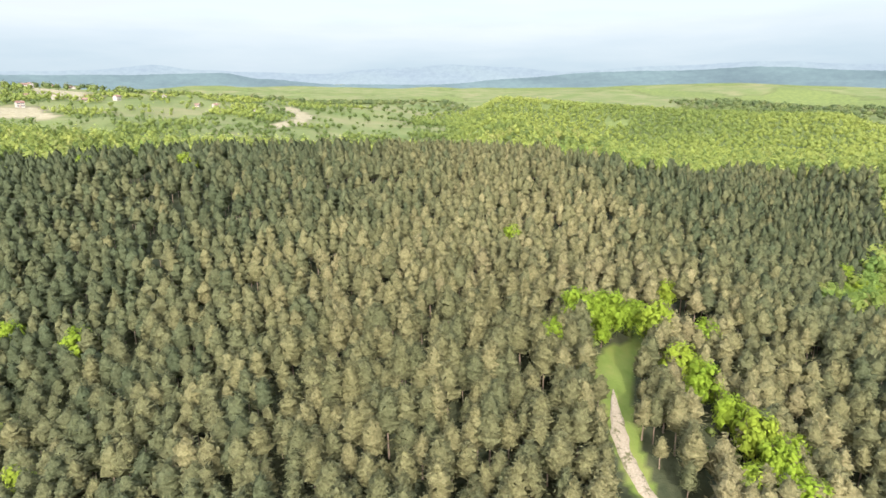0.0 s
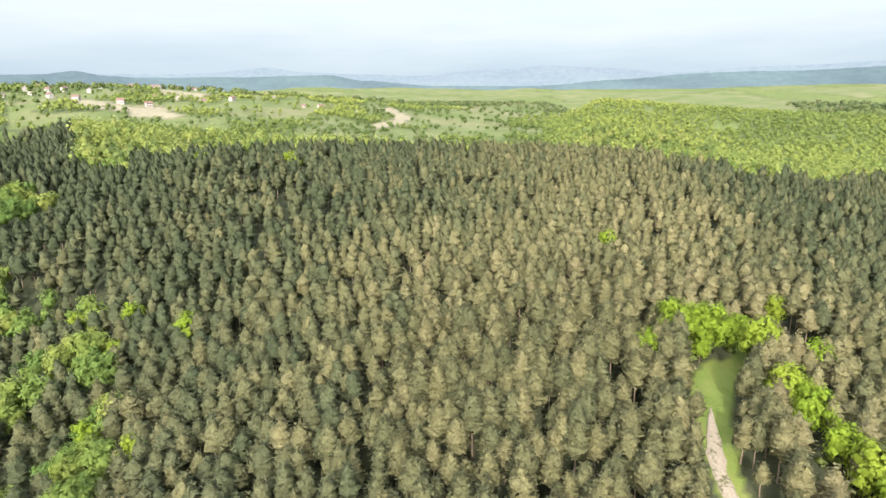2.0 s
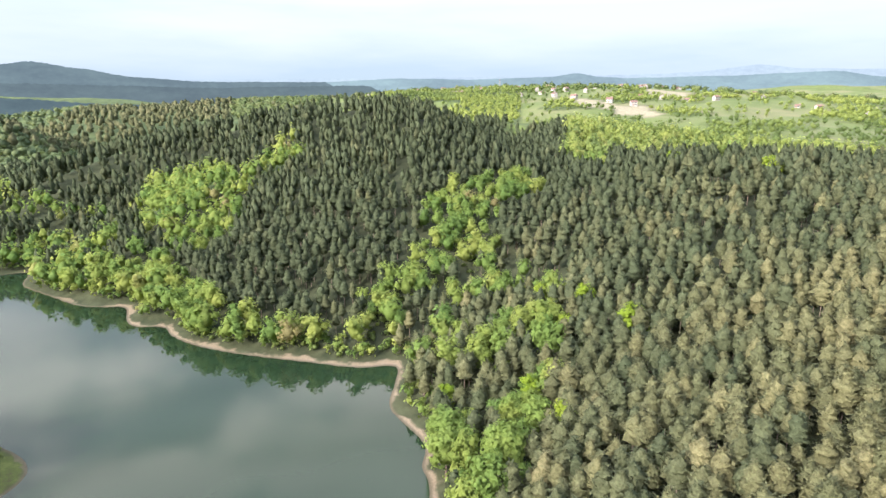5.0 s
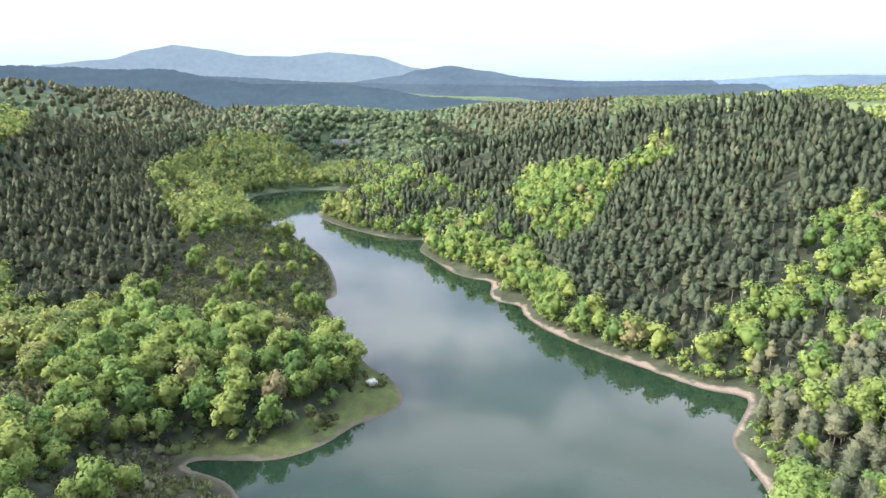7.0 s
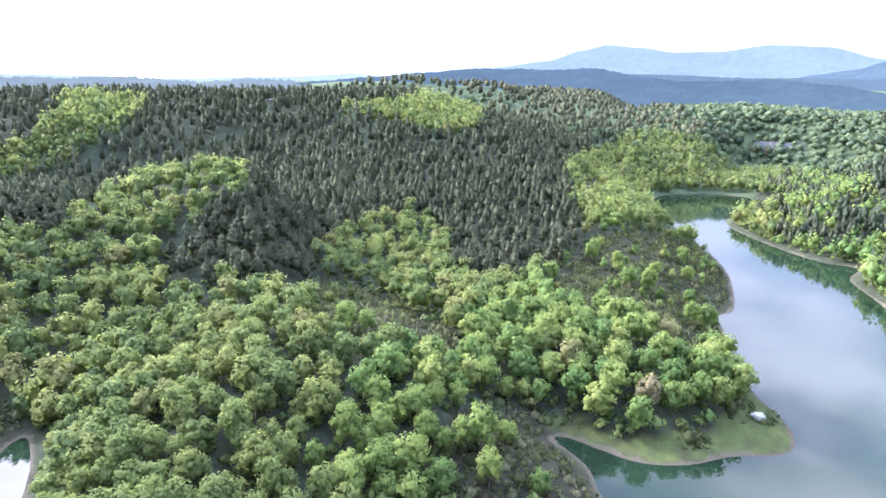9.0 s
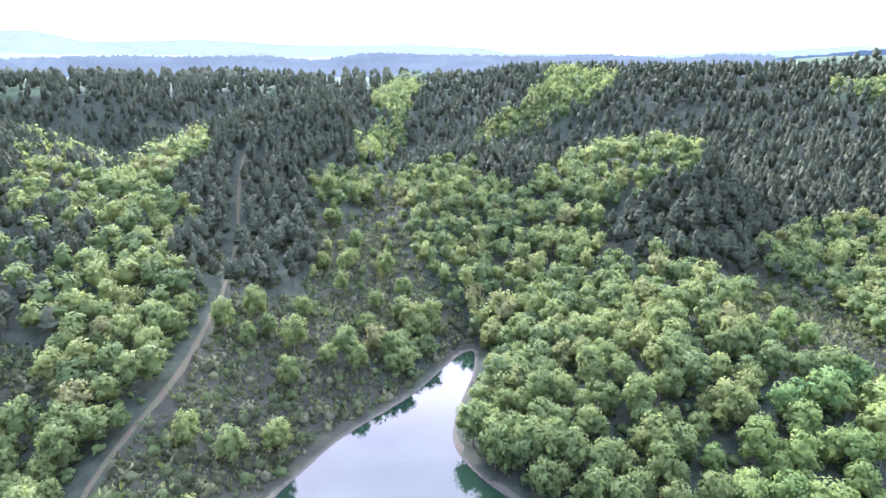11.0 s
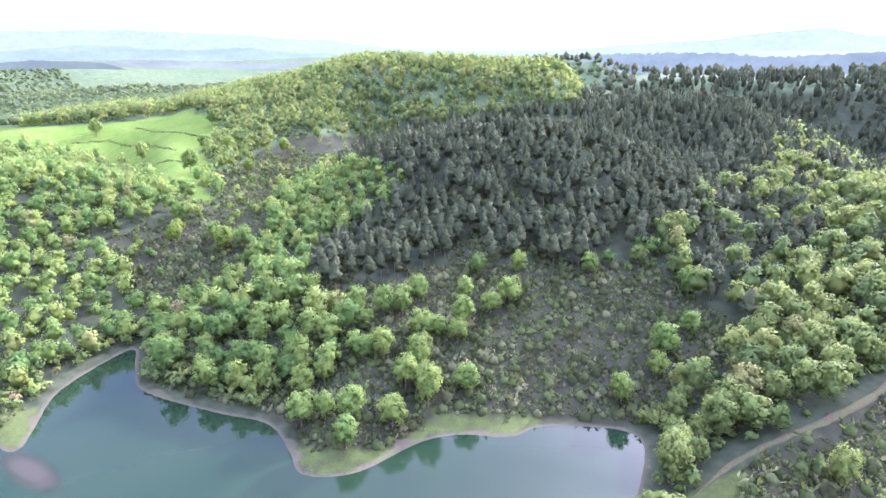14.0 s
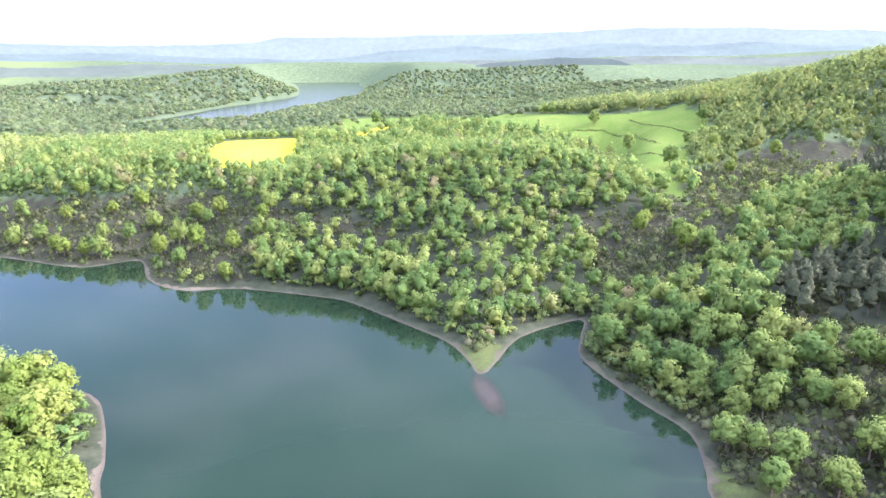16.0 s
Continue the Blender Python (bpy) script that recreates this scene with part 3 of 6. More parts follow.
sector("broadleaf", 100, 400, [(53.5, -9.00), (49.4, -7.61), (43.0, -6.40), (41.8, -8.61), (46.1, -11.11), (46.2, -14.74), (51.7, -17.13), (52.6, -21.88), (56.5, -23.59), (60.0, -17.85), (55.5, -16.20), (52.9, -11.89)])
sector("mixed", 50, 300, [(52.7, -17.17), (46.5, -14.24), (41.2, -16.40), (37.9, -20.03), (37.8, -25.87), (41.1, -29.26), (42.1, -35.86), (53.8, -37.13), (54.0, -32.01), (56.4, -27.68), (56.5, -23.07)])
# meadows, bare ground and ploughland on the plateau
patch("field", [(-270, 574), (-224, 638), (-160, 663), (-88, 667), (-108, 637), (-169, 567), (-200, 567), (-240, 564)])
patch("field", [(-422, 760), (-385, 941), (-285, 865), (-278, 797), (-358, 711)])
patch("field", [(-349, 693), (-300, 727), (-278, 687), (-304, 625)])
patch("bare", [(-578, 869), (-498, 902), (-491, 807), (-512, 784)])
patch("bare", [(-450, 633), (-442, 674), (-380, 615), (-375, 593), (-418, 586)])
patch("bare", [(-248, 900), (-224, 938), (-171, 822), (-164, 735), (-182, 677), (-200, 708), (-184, 767), (-208, 851)])
patch("bare", [(-581, 677), (-515, 671), (-432, 630), (-424, 601), (-479, 596)])
patch("bare", [(-463, 874), (-437, 754), (-526, 824)])
patch("field", [(-370, 682), (-353, 736), (-275, 580), (-305, 583)])
patch("field", [(-332, 561), (-301, 577), (-298, 553), (-319, 548)])
# single trees of the open slopes, and houses of the village
TREES_EAST = [(124, -108), (123, -101), (113, -99), (110, -102), (125, -96), (132, -92), (116, -82), (113, -86), (105, -91), (103, -85), (96, -86), (93, -96), (109, -111), (115, -118), (105, -105), (121, -67), (119, -72), (102, -68), (112, -61), (108, -65), (96, -75), (97, -63), (131, -62), (131, -71), (107, -120), (106, -127), (122, -131), (113, -140), (97, -154), (64, -139), (62, -132), (65, -121), (62, -149), (70, -163)]
TREES_SOUTH = [(127, -110), (99, -88), (107, -94), (88, -167), (18, -116), (10, -114), (1, -116), (-5, -149), (-3, -136), (-9, -165), (-25, -232), (-18, -196), (-22, -180), (-28, -200), (-26, -159), (-31, -172), (-41, -177), (-38, -166), (-38, -191), (-46, -164), (12, -157), (4, -163), (6, -151), (1, -156)]
TREES_GULLY = [(-28, -255), (-45, -267), (-27, -229), (-25, -194), (-32, -212), (-46, -161), (-13, -144), (-20, -142), (-30, -148)]
TREES_WEST = [(-121, -101), (-116, -104), (-95, -64), (-96, -60), (-99, -57), (-101, -54), (-107, -51), (-95, -49), (-100, -40), (-88, -56), (-161, -59), (-158, -52), (-180, -54), (-163, -46), (-180, -43), (-173, -39), (-228, -36), (-206, -31), (-207, -27), (-236, -76), (-233, -65), (-218, -56), (-223, -50), (-242, -52), (-250, -41), (-272, -47), (-207, -82), (-168, -14)]
TREES_SHORE = [(268, 194), (295, 207), (270, 183), (259, 170), (285, 179), (256, 165), (253, 154), (254, 148), (264, 151), (267, 141), (292, 145), (285, 156), (305, 181), (251, 120), (234, 105), (276, 133), (259, 115), (244, 101), (240, 85), (223, 83), (259, 77), (265, 75), (248, 76), (271, 106), (280, 114), (276, 102), (225, -77), (230, -80), (202, -93), (215, -88), (239, -85), (208, -88), (335, -151), (292, -141), (319, -177), (325, -203)]
TREES_FIELD = [(379, -118), (468, -118), (493, -173), (668, 39), (486, -10), (487, 12), (493, 50), (469, -32), (403, -172), (348, -143), (304, -116)]
TREES_TRACK = [(28, 119), (32, 121), (36, 122), (41, 124), (21, 111), (53, 137), (44, 118), (54, 117), (45, 107), (48, 102), (50, 95), (52, 90), (53, 84), (59, 91), (55, 80), (48, 82), (145, 209), (155, 214), (165, 219), (154, 224), (20, 171), (-80, 124), (-104, 247), (-149, 251), (-99, 130)]
TREES_BANK = [(-88, 97), (-72, 90), (-77, 125), (-98, 121), (-118, 133), (-102, 102), (-107, 87), (-146, 251)]
HOUSES = [(-655, 712), (-713, 801), (-613, 677), (-573, 658), (-676, 828), (-662, 863), (-607, 857), (-574, 875), (-629, 1068), (-478, 653), (-480, 702), (-480, 773), (-441, 779), (-1019, 625), (-943, 698), (-874, 705), (-688, 702), (-699, 736), (-608, 724), (-787, 665), (-733, 665)]
HOUSES_PLATEAU = [(-391, 878), (-324, 824), (-303, 832), (-464, 746), (-430, 752), (-635, 1065), (-575, 875), (-446, 968), (-241, 802)]
TOWER = [(-755, 730)]
TRACK_NORTH = [(32, 104), (31, 99), (30, 90), (31, 84), (32, 81), (36, 74), (40, 58), (44, 48)]
TRACK_SOUTH = [(38, -95), (36, -108), (32, -118), (24, -133), (18, -156), (12, -188), (9, -230), (8, -262), (5, -291)]
HAWTHORN = [(-154, -6)]
HEDGE_A = [(444, -110), (345, -116), (309, -130)]
HEDGE_B = [(464, -143), (406, -154), (377, -161)]
HEDGE_C = [(464, -102), (460, -123), (426, -136), (367, -132)]
HEDGE_D = [(657, -69), (550, -102), (478, -148)]
patch("clearing", [(148, -14), (149, -7), (163, -4), (168, -10), (164, -19)], 0.3)
CAUSEWAY = [(-713, -66), (-712, -21)]
patch("clearing", [(-712, -67), (-715, -20), (-709, -20), (-709, -67)])


# a belt of broadleaf trees along the wooded banks
COVER[(GD > 0) & (GD < 8 + 7 * vnoise(GX, GY, 25, 16)) & (COVER == 1)] = 2


def cover_at(px, py):
    r, a = np.hypot(px, py), np.arctan2(-px, py) % (2 * np.pi)
    i = np.clip(np.round(np.interp(r, RADII, np.arange(len(RADII)))).astype(int), 0, len(RADII) - 1)
    return COVER[i, np.round(a / (2 * np.pi) * NA).astype(int) % NA]


# ---- materials ----
def node_material(name):
    m = bpy.data.materials.new(name)
    m.use_nodes = True
    nt = m.node_tree
    nt.nodes.clear()
    out = nt.nodes.new("ShaderNodeOutputMaterial")
    return m, nt, out


def ramp_node(nt, fac, stops):
    ramp = nt.nodes.new("ShaderNodeValToRGB")
    el = ramp.color_ramp.elements
    el[0].position, el[0].color = stops[0][0], (*stops[0][1], 1)
    el[1].position, el[1].color = stops[-1][0], (*stops[-1][1], 1)
    for pos, col in stops[1:-1]:
        e = el.new(pos)
        e.color = (*col, 1)
    nt.links.new(fac, ramp.inputs["Fac"])
    return ramp.outputs["Color"]


def noise_node(nt, vector, scale, detail=4, rough=0.6):
    n = nt.nodes.new("ShaderNodeTexNoise")
    n.inputs["Scale"].default_value, n.inputs["Detail"].default_value, n.inputs["Roughness"].default_value = scale, detail, rough
    nt.links.new(vector, n.inputs["Vector"])
    return n.outputs["Fac"]


def mix_node(nt, fac, a, b, blend="MIX"):
    n = nt.nodes.new("ShaderNodeMix")
    n.data_type, n.blend_type = "RGBA", blend
    for key, v in (("Factor", fac), ("A", a), ("B", b)):
        if isinstance(v, (int, float)):
            n.inputs[key].default_value = v
        elif isinstance(v, tuple):
            n.inputs[key].default_value = (*v, 1)
        else:
            nt.links.new(v, n.inputs[key])
    return n.outputs["Result"]


def math_node(nt, op, a, b=0.0, clamp=False):
    n = nt.nodes.new("ShaderNodeMath")
    n.operation, n.use_clamp = op, clamp
    for i, v in enumerate((a, b)):
        if isinstance(v, (int, float)):
            n.inputs[i].default_value = v
        else:
            nt.links.new(v, n.inputs[i])
    return n.outputs["Value"]


def foliage(name, stops, through_light=0.3, gloss=0.12, grain=0.22, size=1.6):
    """Leaves or needles: each tree takes a tint of its own, each spray a shade more or less."""
    m, nt, out = node_material(name)
    att = nt.nodes.new("ShaderNodeAttribute")
    att.attribute_name = "tint"
    info = nt.nodes.new("ShaderNodeObjectInfo")
    geo = nt.nodes.new("ShaderNodeNewGeometry")
    own = math_node(nt, "GREATER_THAN", att.outputs["Fac"], 0.0001)
    lone = math_node(nt, "MULTIPLY", math_node(nt, "SUBTRACT", 1.0, own), math_node(nt, "ADD", math_node(nt, "MULTIPLY", info.outputs["Random"], 0.48), 0.28))
    tree = math_node(nt, "ADD", att.outputs["Fac"], lone)
    col = ramp_node(nt, tree, stops)
    spray = nt.nodes.new("ShaderNodeMapRange")
    spray.inputs["To Min"].default_value, spray.inputs["To Max"].default_value = 0.88, 1.12
    nt.links.new(geo.outputs["Random Per Island"], spray.inputs["Value"])
    val = nt.nodes.new("ShaderNodeHueSaturation")
    nt.links.new(col, val.inputs["Color"])
    clump = nt.nodes.new("ShaderNodeMapRange")
    clump.inputs["From Min"].default_value, clump.inputs["From Max"].default_value = 0.3, 0.7
    clump.inputs["To Min"].default_value, clump.inputs["To Max"].default_value = 1 - grain, 1 + grain
    fluff = noise_node(nt, geo.outputs["Position"], size, 3, 0.65)
    nt.links.new(fluff, clump.inputs["Value"])
    nt.links.new(math_node(nt, "MULTIPLY", spray.outputs["Result"], clump.outputs["Result"]), val.inputs["Value"])
    bsdf = nt.nodes.new("ShaderNodeBsdfPrincipled")
    bsdf.inputs["Roughness"].default_value = 0.8
    bsdf.inputs["Specular IOR Level"].default_value = gloss
    tr = nt.nodes.new("ShaderNodeBsdfTranslucent")
    bump = nt.nodes.new("ShaderNodeBump")
    bump.inputs["Strength"].default_value, bump.inputs["Distance"].default_value = min(1.0, 2.4 * grain), 0.5
    nt.links.new(fluff, bump.inputs["Height"])
    nt.links.new(bump.outputs["Normal"], bsdf.inputs["Normal"])
    nt.links.new(val.outputs["Color"], bsdf.inputs["Base Color"])
    warm = mix_node(nt, 0.4, val.outputs["Color"], (0.30, 0.36, 0.05))
    nt.links.new(warm, tr.inputs["Color"])
    mx = nt.nodes.new("ShaderNodeMixShader")
    mx.inputs["Fac"].default_value = through_light
    nt.links.new(bsdf.outputs["BSDF"], mx.inputs[1])
    nt.links.new(tr.outputs["BSDF"], mx.inputs[2])
    nt.links.new(mx.outputs["Shader"], out.inputs["Surface"])
    return m


M_PINE = foliage("pine_needles", [(0, (0.054, 0.068, 0.037)), (0.3, (0.084, 0.092, 0.047)), (0.6, (0.122, 0.120, 0.059)), (0.9, (0.157, 0.147, 0.075)), (1, (0.148, 0.136, 0.072))], 0.2, 0.05, 0.42, 1.9)
# second pine tone: haze over the southern slopes put into the needle colour
M_PINE_HAZE = foliage("hazed_pine_needles", [(0, (0.061, 0.070, 0.036)), (0.5, (0.091, 0.098, 0.049)), (1, (0.122, 0.122, 0.063))], 0.18, 0.03, 0.42, 1.9)
# cloud shade and haze beyond the lake put into a darker leaf colour
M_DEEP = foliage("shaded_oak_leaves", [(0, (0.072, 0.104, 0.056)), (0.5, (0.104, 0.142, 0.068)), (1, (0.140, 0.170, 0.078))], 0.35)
M_LEAF = foliage("spring_leaves", [(0, (0.100, 0.170, 0.046)), (0.35, (0.140, 0.210, 0.052)), (0.7, (0.195, 0.250, 0.060)), (0.96, (0.235, 0.275, 0.070)), (1, (0.235, 0.195, 0.100))], 0.5)
M_SPRING = foliage("young_leaves", [(0, (0.140, 0.225, 0.022)), (0.5, (0.185, 0.265, 0.026)), (1, (0.235, 0.285, 0.036))], 0.45)
M_BUD = foliage("budding_leaves", [(0, (0.120, 0.180, 0.030)), (0.5, (0.160, 0.215, 0.036)), (1, (0.205, 0.240, 0.050))], 0.45)
# muted copy of the spring leaves: southern haze put into the colour
M_COOL = foliage("hazed_oak_leaves", [(0, (0.098, 0.136, 0.048)), (0.3, (0.130, 0.170, 0.052)), (0.65, (0.168, 0.202, 0.057)), (0.9, (0.196, 0.218, 0.062)), (1, (0.202, 0.196, 0.070))], 0.48, 0.06)
# duller leaf tone, with the haze of the distance in it
M_PALE = foliage("far_leaves", [(0, (0.070, 0.100, 0.048)), (0.4, (0.100, 0.136, 0.060)), (0.8, (0.145, 0.178, 0.070)), (1, (0.110, 0.115, 0.064))], 0.4)
# brightness of the sunlit, hazy plateau put into a pale leaf colour
M_PLATEAU = foliage("plateau_leaves", [(0, (0.090, 0.130, 0.046)), (0.3, (0.150, 0.196, 0.056)), (0.6, (0.205, 0.250, 0.064)), (0.9, (0.245, 0.285, 0.074)), (1, (0.225, 0.235, 0.085))], 0.45, 0.12, 0.12)
M_HEATH = foliage("heath_twigs", [(0, (0.036, 0.044, 0.018)), (0.3, (0.060, 0.064, 0.026)), (0.55, (0.070, 0.092, 0.028)), (0.85, (0.100, 0.106, 0.045)), (1, (0.120, 0.116, 0.058))], 0.25, 0.03)
M_BLOSSOM = foliage("hawthorn_blossom", [(0, (0.42, 0.44, 0.34)), (1, (0.58, 0.58, 0.48))], 0.25)


def bark_material():
    m, nt, out = node_material("bark")
    tc = nt.nodes.new("ShaderNodeTexCoord")
    n = noise_node(nt, tc.outputs["Object"], 6.0)
    b = nt.nodes.new("ShaderNodeBsdfPrincipled")
    nt.links.new(ramp_node(nt, n, [(0.3, (0.07, 0.052, 0.038)), (0.7, (0.20, 0.15, 0.11))]), b.inputs["Base Color"])
    b.inputs["Roughness"].default_value = 0.9
    nt.links.new(b.outputs["BSDF"], out.inputs["Surface"])
    return m


M_BARK = bark_material()


def ground_material():
    """Beach, heath and grass by height over the water; fields and leaf litter by the plan's cover."""
    m, nt, out = node_material("ground")
    geo = nt.nodes.new("ShaderNodeNewGeometry")
    pos = geo.outputs["Position"]
    sep = nt.nodes.new("ShaderNodeSeparateXYZ")
    nt.links.new(pos, sep.inputs["Vector"])
    big, mid, fine = noise_node(nt, pos, 0.035, 4), noise_node(nt, pos, 0.25, 5), noise_node(nt, pos, 2.2, 5, 0.7)
    heath = ramp_node(nt, mid, [(0.3, (0.020, 0.022, 0.013)), (0.5, (0.034, 0.032, 0.021)), (0.7, (0.040, 0.046, 0.023))])
    grass = ramp_node(nt, math_node(nt, "ADD", math_node(nt, "MULTIPLY", fine, 0.4), math_node(nt, "MULTIPLY", mid, 0.6)), [(0.34, (0.048, 0.042, 0.026)), (0.5, (0.056, 0.070, 0.022)), (0.66, (0.088, 0.100, 0.032))])
    sand = ramp_node(nt, fine, [(0.25, (0.105, 0.085, 0.058)), (0.55, (0.18, 0.145, 0.100)), (0.8, (0.26, 0.215, 0.155))])
    fur = nt.nodes.new("ShaderNodeTexWave")
    fur.inputs["Scale"].default_value, fur.inputs["Distortion"].default_value, fur.inputs["Detail"].default_value = 0.09, 3.0, 3
    nt.links.new(pos, fur.inputs["Vector"])
    field = mix_node(nt, fur.outputs["Fac"], ramp_node(nt, big, [(0.3, (0.058, 0.098, 0.016)), (0.5, (0.086, 0.128, 0.022)), (0.7, (0.118, 0.140, 0.030))]), ramp_node(nt, mid, [(0.3, (0.070, 0.112, 0.018)), (0.5, (0.096, 0.136, 0.024)), (0.7, (0.130, 0.140, 0.040))]))
    # northern haze put into the field colour: paler and duller with distance
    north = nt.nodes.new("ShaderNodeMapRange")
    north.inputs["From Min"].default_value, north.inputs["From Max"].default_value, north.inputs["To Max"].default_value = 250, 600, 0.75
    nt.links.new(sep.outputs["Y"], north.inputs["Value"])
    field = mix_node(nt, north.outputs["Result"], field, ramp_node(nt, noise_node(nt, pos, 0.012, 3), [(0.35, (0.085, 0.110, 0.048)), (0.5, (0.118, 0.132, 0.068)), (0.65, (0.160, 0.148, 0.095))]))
    yellow = ramp_node(nt, mid, [(0.3, (0.24, 0.255, 0.02)), (0.5, (0.35, 0.325, 0.02)), (0.7, (0.44, 0.38, 0.02))])
    bare = ramp_node(nt, mid, [(0.3, (0.17, 0.155, 0.100)), (0.7, (0.25, 0.230, 0.160))])
    att = nt.nodes.new("ShaderNodeAttribute")
    att.attribute_name = "cover"
    cs = nt.nodes.new("ShaderNodeSeparateColor")
    nt.links.new(att.outputs["Color"], cs.inputs["Color"])
    att2 = nt.nodes.new("ShaderNodeAttribute")
    att2.attribute_name = "bare"
    col = mix_node(nt, math_node(nt, "MULTIPLY", big, 0.18, True), heath, grass)
    litter = ramp_node(nt, mid, [(0.3, (0.026, 0.032, 0.018)), (0.7, (0.056, 0.062, 0.034))])
    col = mix_node(nt, att.outputs["Alpha"], litter, col)
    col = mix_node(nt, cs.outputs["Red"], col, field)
    col = mix_node(nt, cs.outputs["Green"], col, yellow)
    col = mix_node(nt, cs.outputs["Blue"], col, grass)
    att3 = nt.nodes.new("ShaderNodeAttribute")
    att3.attribute_name = "wood"
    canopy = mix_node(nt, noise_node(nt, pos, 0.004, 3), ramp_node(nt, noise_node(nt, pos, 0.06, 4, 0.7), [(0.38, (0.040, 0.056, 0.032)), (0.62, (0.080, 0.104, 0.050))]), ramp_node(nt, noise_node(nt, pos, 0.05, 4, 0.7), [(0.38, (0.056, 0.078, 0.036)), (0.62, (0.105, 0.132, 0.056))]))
    # canopy lightened northwards, the pale haze there put into its colour
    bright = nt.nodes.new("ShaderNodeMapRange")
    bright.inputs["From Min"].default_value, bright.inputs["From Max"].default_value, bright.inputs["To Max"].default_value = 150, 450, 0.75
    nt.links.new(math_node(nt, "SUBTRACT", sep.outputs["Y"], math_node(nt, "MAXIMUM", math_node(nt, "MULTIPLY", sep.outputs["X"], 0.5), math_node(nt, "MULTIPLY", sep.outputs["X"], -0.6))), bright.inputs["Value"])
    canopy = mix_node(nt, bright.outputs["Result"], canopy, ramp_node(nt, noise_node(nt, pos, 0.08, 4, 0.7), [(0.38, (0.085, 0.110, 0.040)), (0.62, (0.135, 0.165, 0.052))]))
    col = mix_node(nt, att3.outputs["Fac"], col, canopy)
    col = mix_node(nt, att2.outputs["Fac"], col, bare)
    zz = math_node(nt, "ADD", sep.outputs["Z"], math_node(nt, "MULTIPLY", math_node(nt, "SUBTRACT", mid, 0.5), 0.8))
    zz = math_node(nt, "ADD", zz, math_node(nt, "MULTIPLY", math_node(nt, "SUBTRACT", noise_node(nt, pos, 0.07, 3), 0.5), 1.8))
    silt = nt.nodes.new("ShaderNodeMapRange")
    silt.inputs["From Min"].default_value, silt.inputs["From Max"].default_value = 40, 15
    nt.links.new(sep.outputs["Y"], silt.inputs["Value"])
    shade = nt.nodes.new("ShaderNodeMapRange")
    shade.inputs["From Min"].default_value, shade.inputs["From Max"].default_value = 60, 110
    nt.links.new(sep.outputs["X"], shade.inputs["Value"])
    brown = math_node(nt, "MULTIPLY", shade.outputs["Result"], 0.8)
    sand = mix_node(nt, brown, sand, ramp_node(nt, fine, [(0.3, (0.066, 0.058, 0.038)), (0.7, (0.115, 0.100, 0.064))]))
    steep = math_node(nt, "ADD", math_node(nt, "MULTIPLY", math_node(nt, "MAXIMUM", shade.outputs["Result"], silt.outputs["Result"]), 2.0), 1.0)
    zz = math_node(nt, "MULTIPLY", zz, steep)
    beach = nt.nodes.new("ShaderNodeMapRange")
    beach.interpolation_type = "SMOOTHSTEP"
    beach.inputs["From Min"].default_value, beach.inputs["From Max"].default_value = 0.18, 0.46
    nt.links.new(zz, beach.inputs["Value"])
    col = mix_node(nt, beach.outputs["Result"], mix_node(nt, math_node(nt, "MULTIPLY", silt.outputs["Result"], 0.8), sand, ramp_node(nt, mid, [(0.35, (0.056, 0.048, 0.034)), (0.65, (0.060, 0.072, 0.028))])), col)
    wet = nt.nodes.new("ShaderNodeMapRange")
    wet.inputs["From Min"].default_value, wet.inputs["From Max"].default_value = 0.05, 0.20
    nt.links.new(sep.outputs["Z"], wet.inputs["Value"])
    mud = ramp_node(nt, fine, [(0.3, (0.054, 0.047, 0.033)), (0.7, (0.096, 0.082, 0.056))])
    col = mix_node(nt, wet.outputs["Result"], mud, col)
    b = nt.nodes.new("ShaderNodeBsdfPrincipled")
    b.inputs["Roughness"].default_value, b.inputs["Specular IOR Level"].default_value = 0.95, 0.02
    nt.links.new(col, b.inputs["Base Color"])
    bump = nt.nodes.new("ShaderNodeBump")
    bump.inputs["Strength"].default_value, bump.inputs["Distance"].default_value = 0.6, 0.4
    nt.links.new(fine, bump.inputs["Height"])
    nt.links.new(bump.outputs["Normal"], b.inputs["Normal"])
    nt.links.new(b.outputs["BSDF"], out.inputs["Surface"])
    return m


M_GROUND = ground_material()


def water_material(name, ripple, rough=0.04):
    m, nt, out = node_material(name)
    geo = nt.nodes.new("ShaderNodeNewGeometry")
    b = nt.nodes.new("ShaderNodeBsdfPrincipled")
    murk = noise_node(nt, geo.outputs["Position"], 0.012, 3)
    nt.links.new(ramp_node(nt, murk, [(0.35, (0.0085, 0.0185, 0.0085)), (0.65, (0.012, 0.0245, 0.0115))]), b.inputs["Base Color"])
    b.inputs["Roughness"].default_value, b.inputs["IOR"].default_value, b.inputs["Specular IOR Level"].default_value = rough, 1.33, 0.40
    bump = nt.nodes.new("ShaderNodeBump")
    bump.inputs["Strength"].default_value, bump.inputs["Distance"].default_value = ripple, 0.1
    nt.links.new(noise_node(nt, geo.outputs["Position"], 0.6, 3), bump.inputs["Height"])
    nt.links.new(bump.outputs["Normal"], b.inputs["Normal"])
    nt.links.new(b.outputs["BSDF"], out.inputs["Surface"])
    return m


M_WATER = water_material("lake_water", 0.05)
M_STILL = water_material("windblown_far_water", 0.01, 0.15)


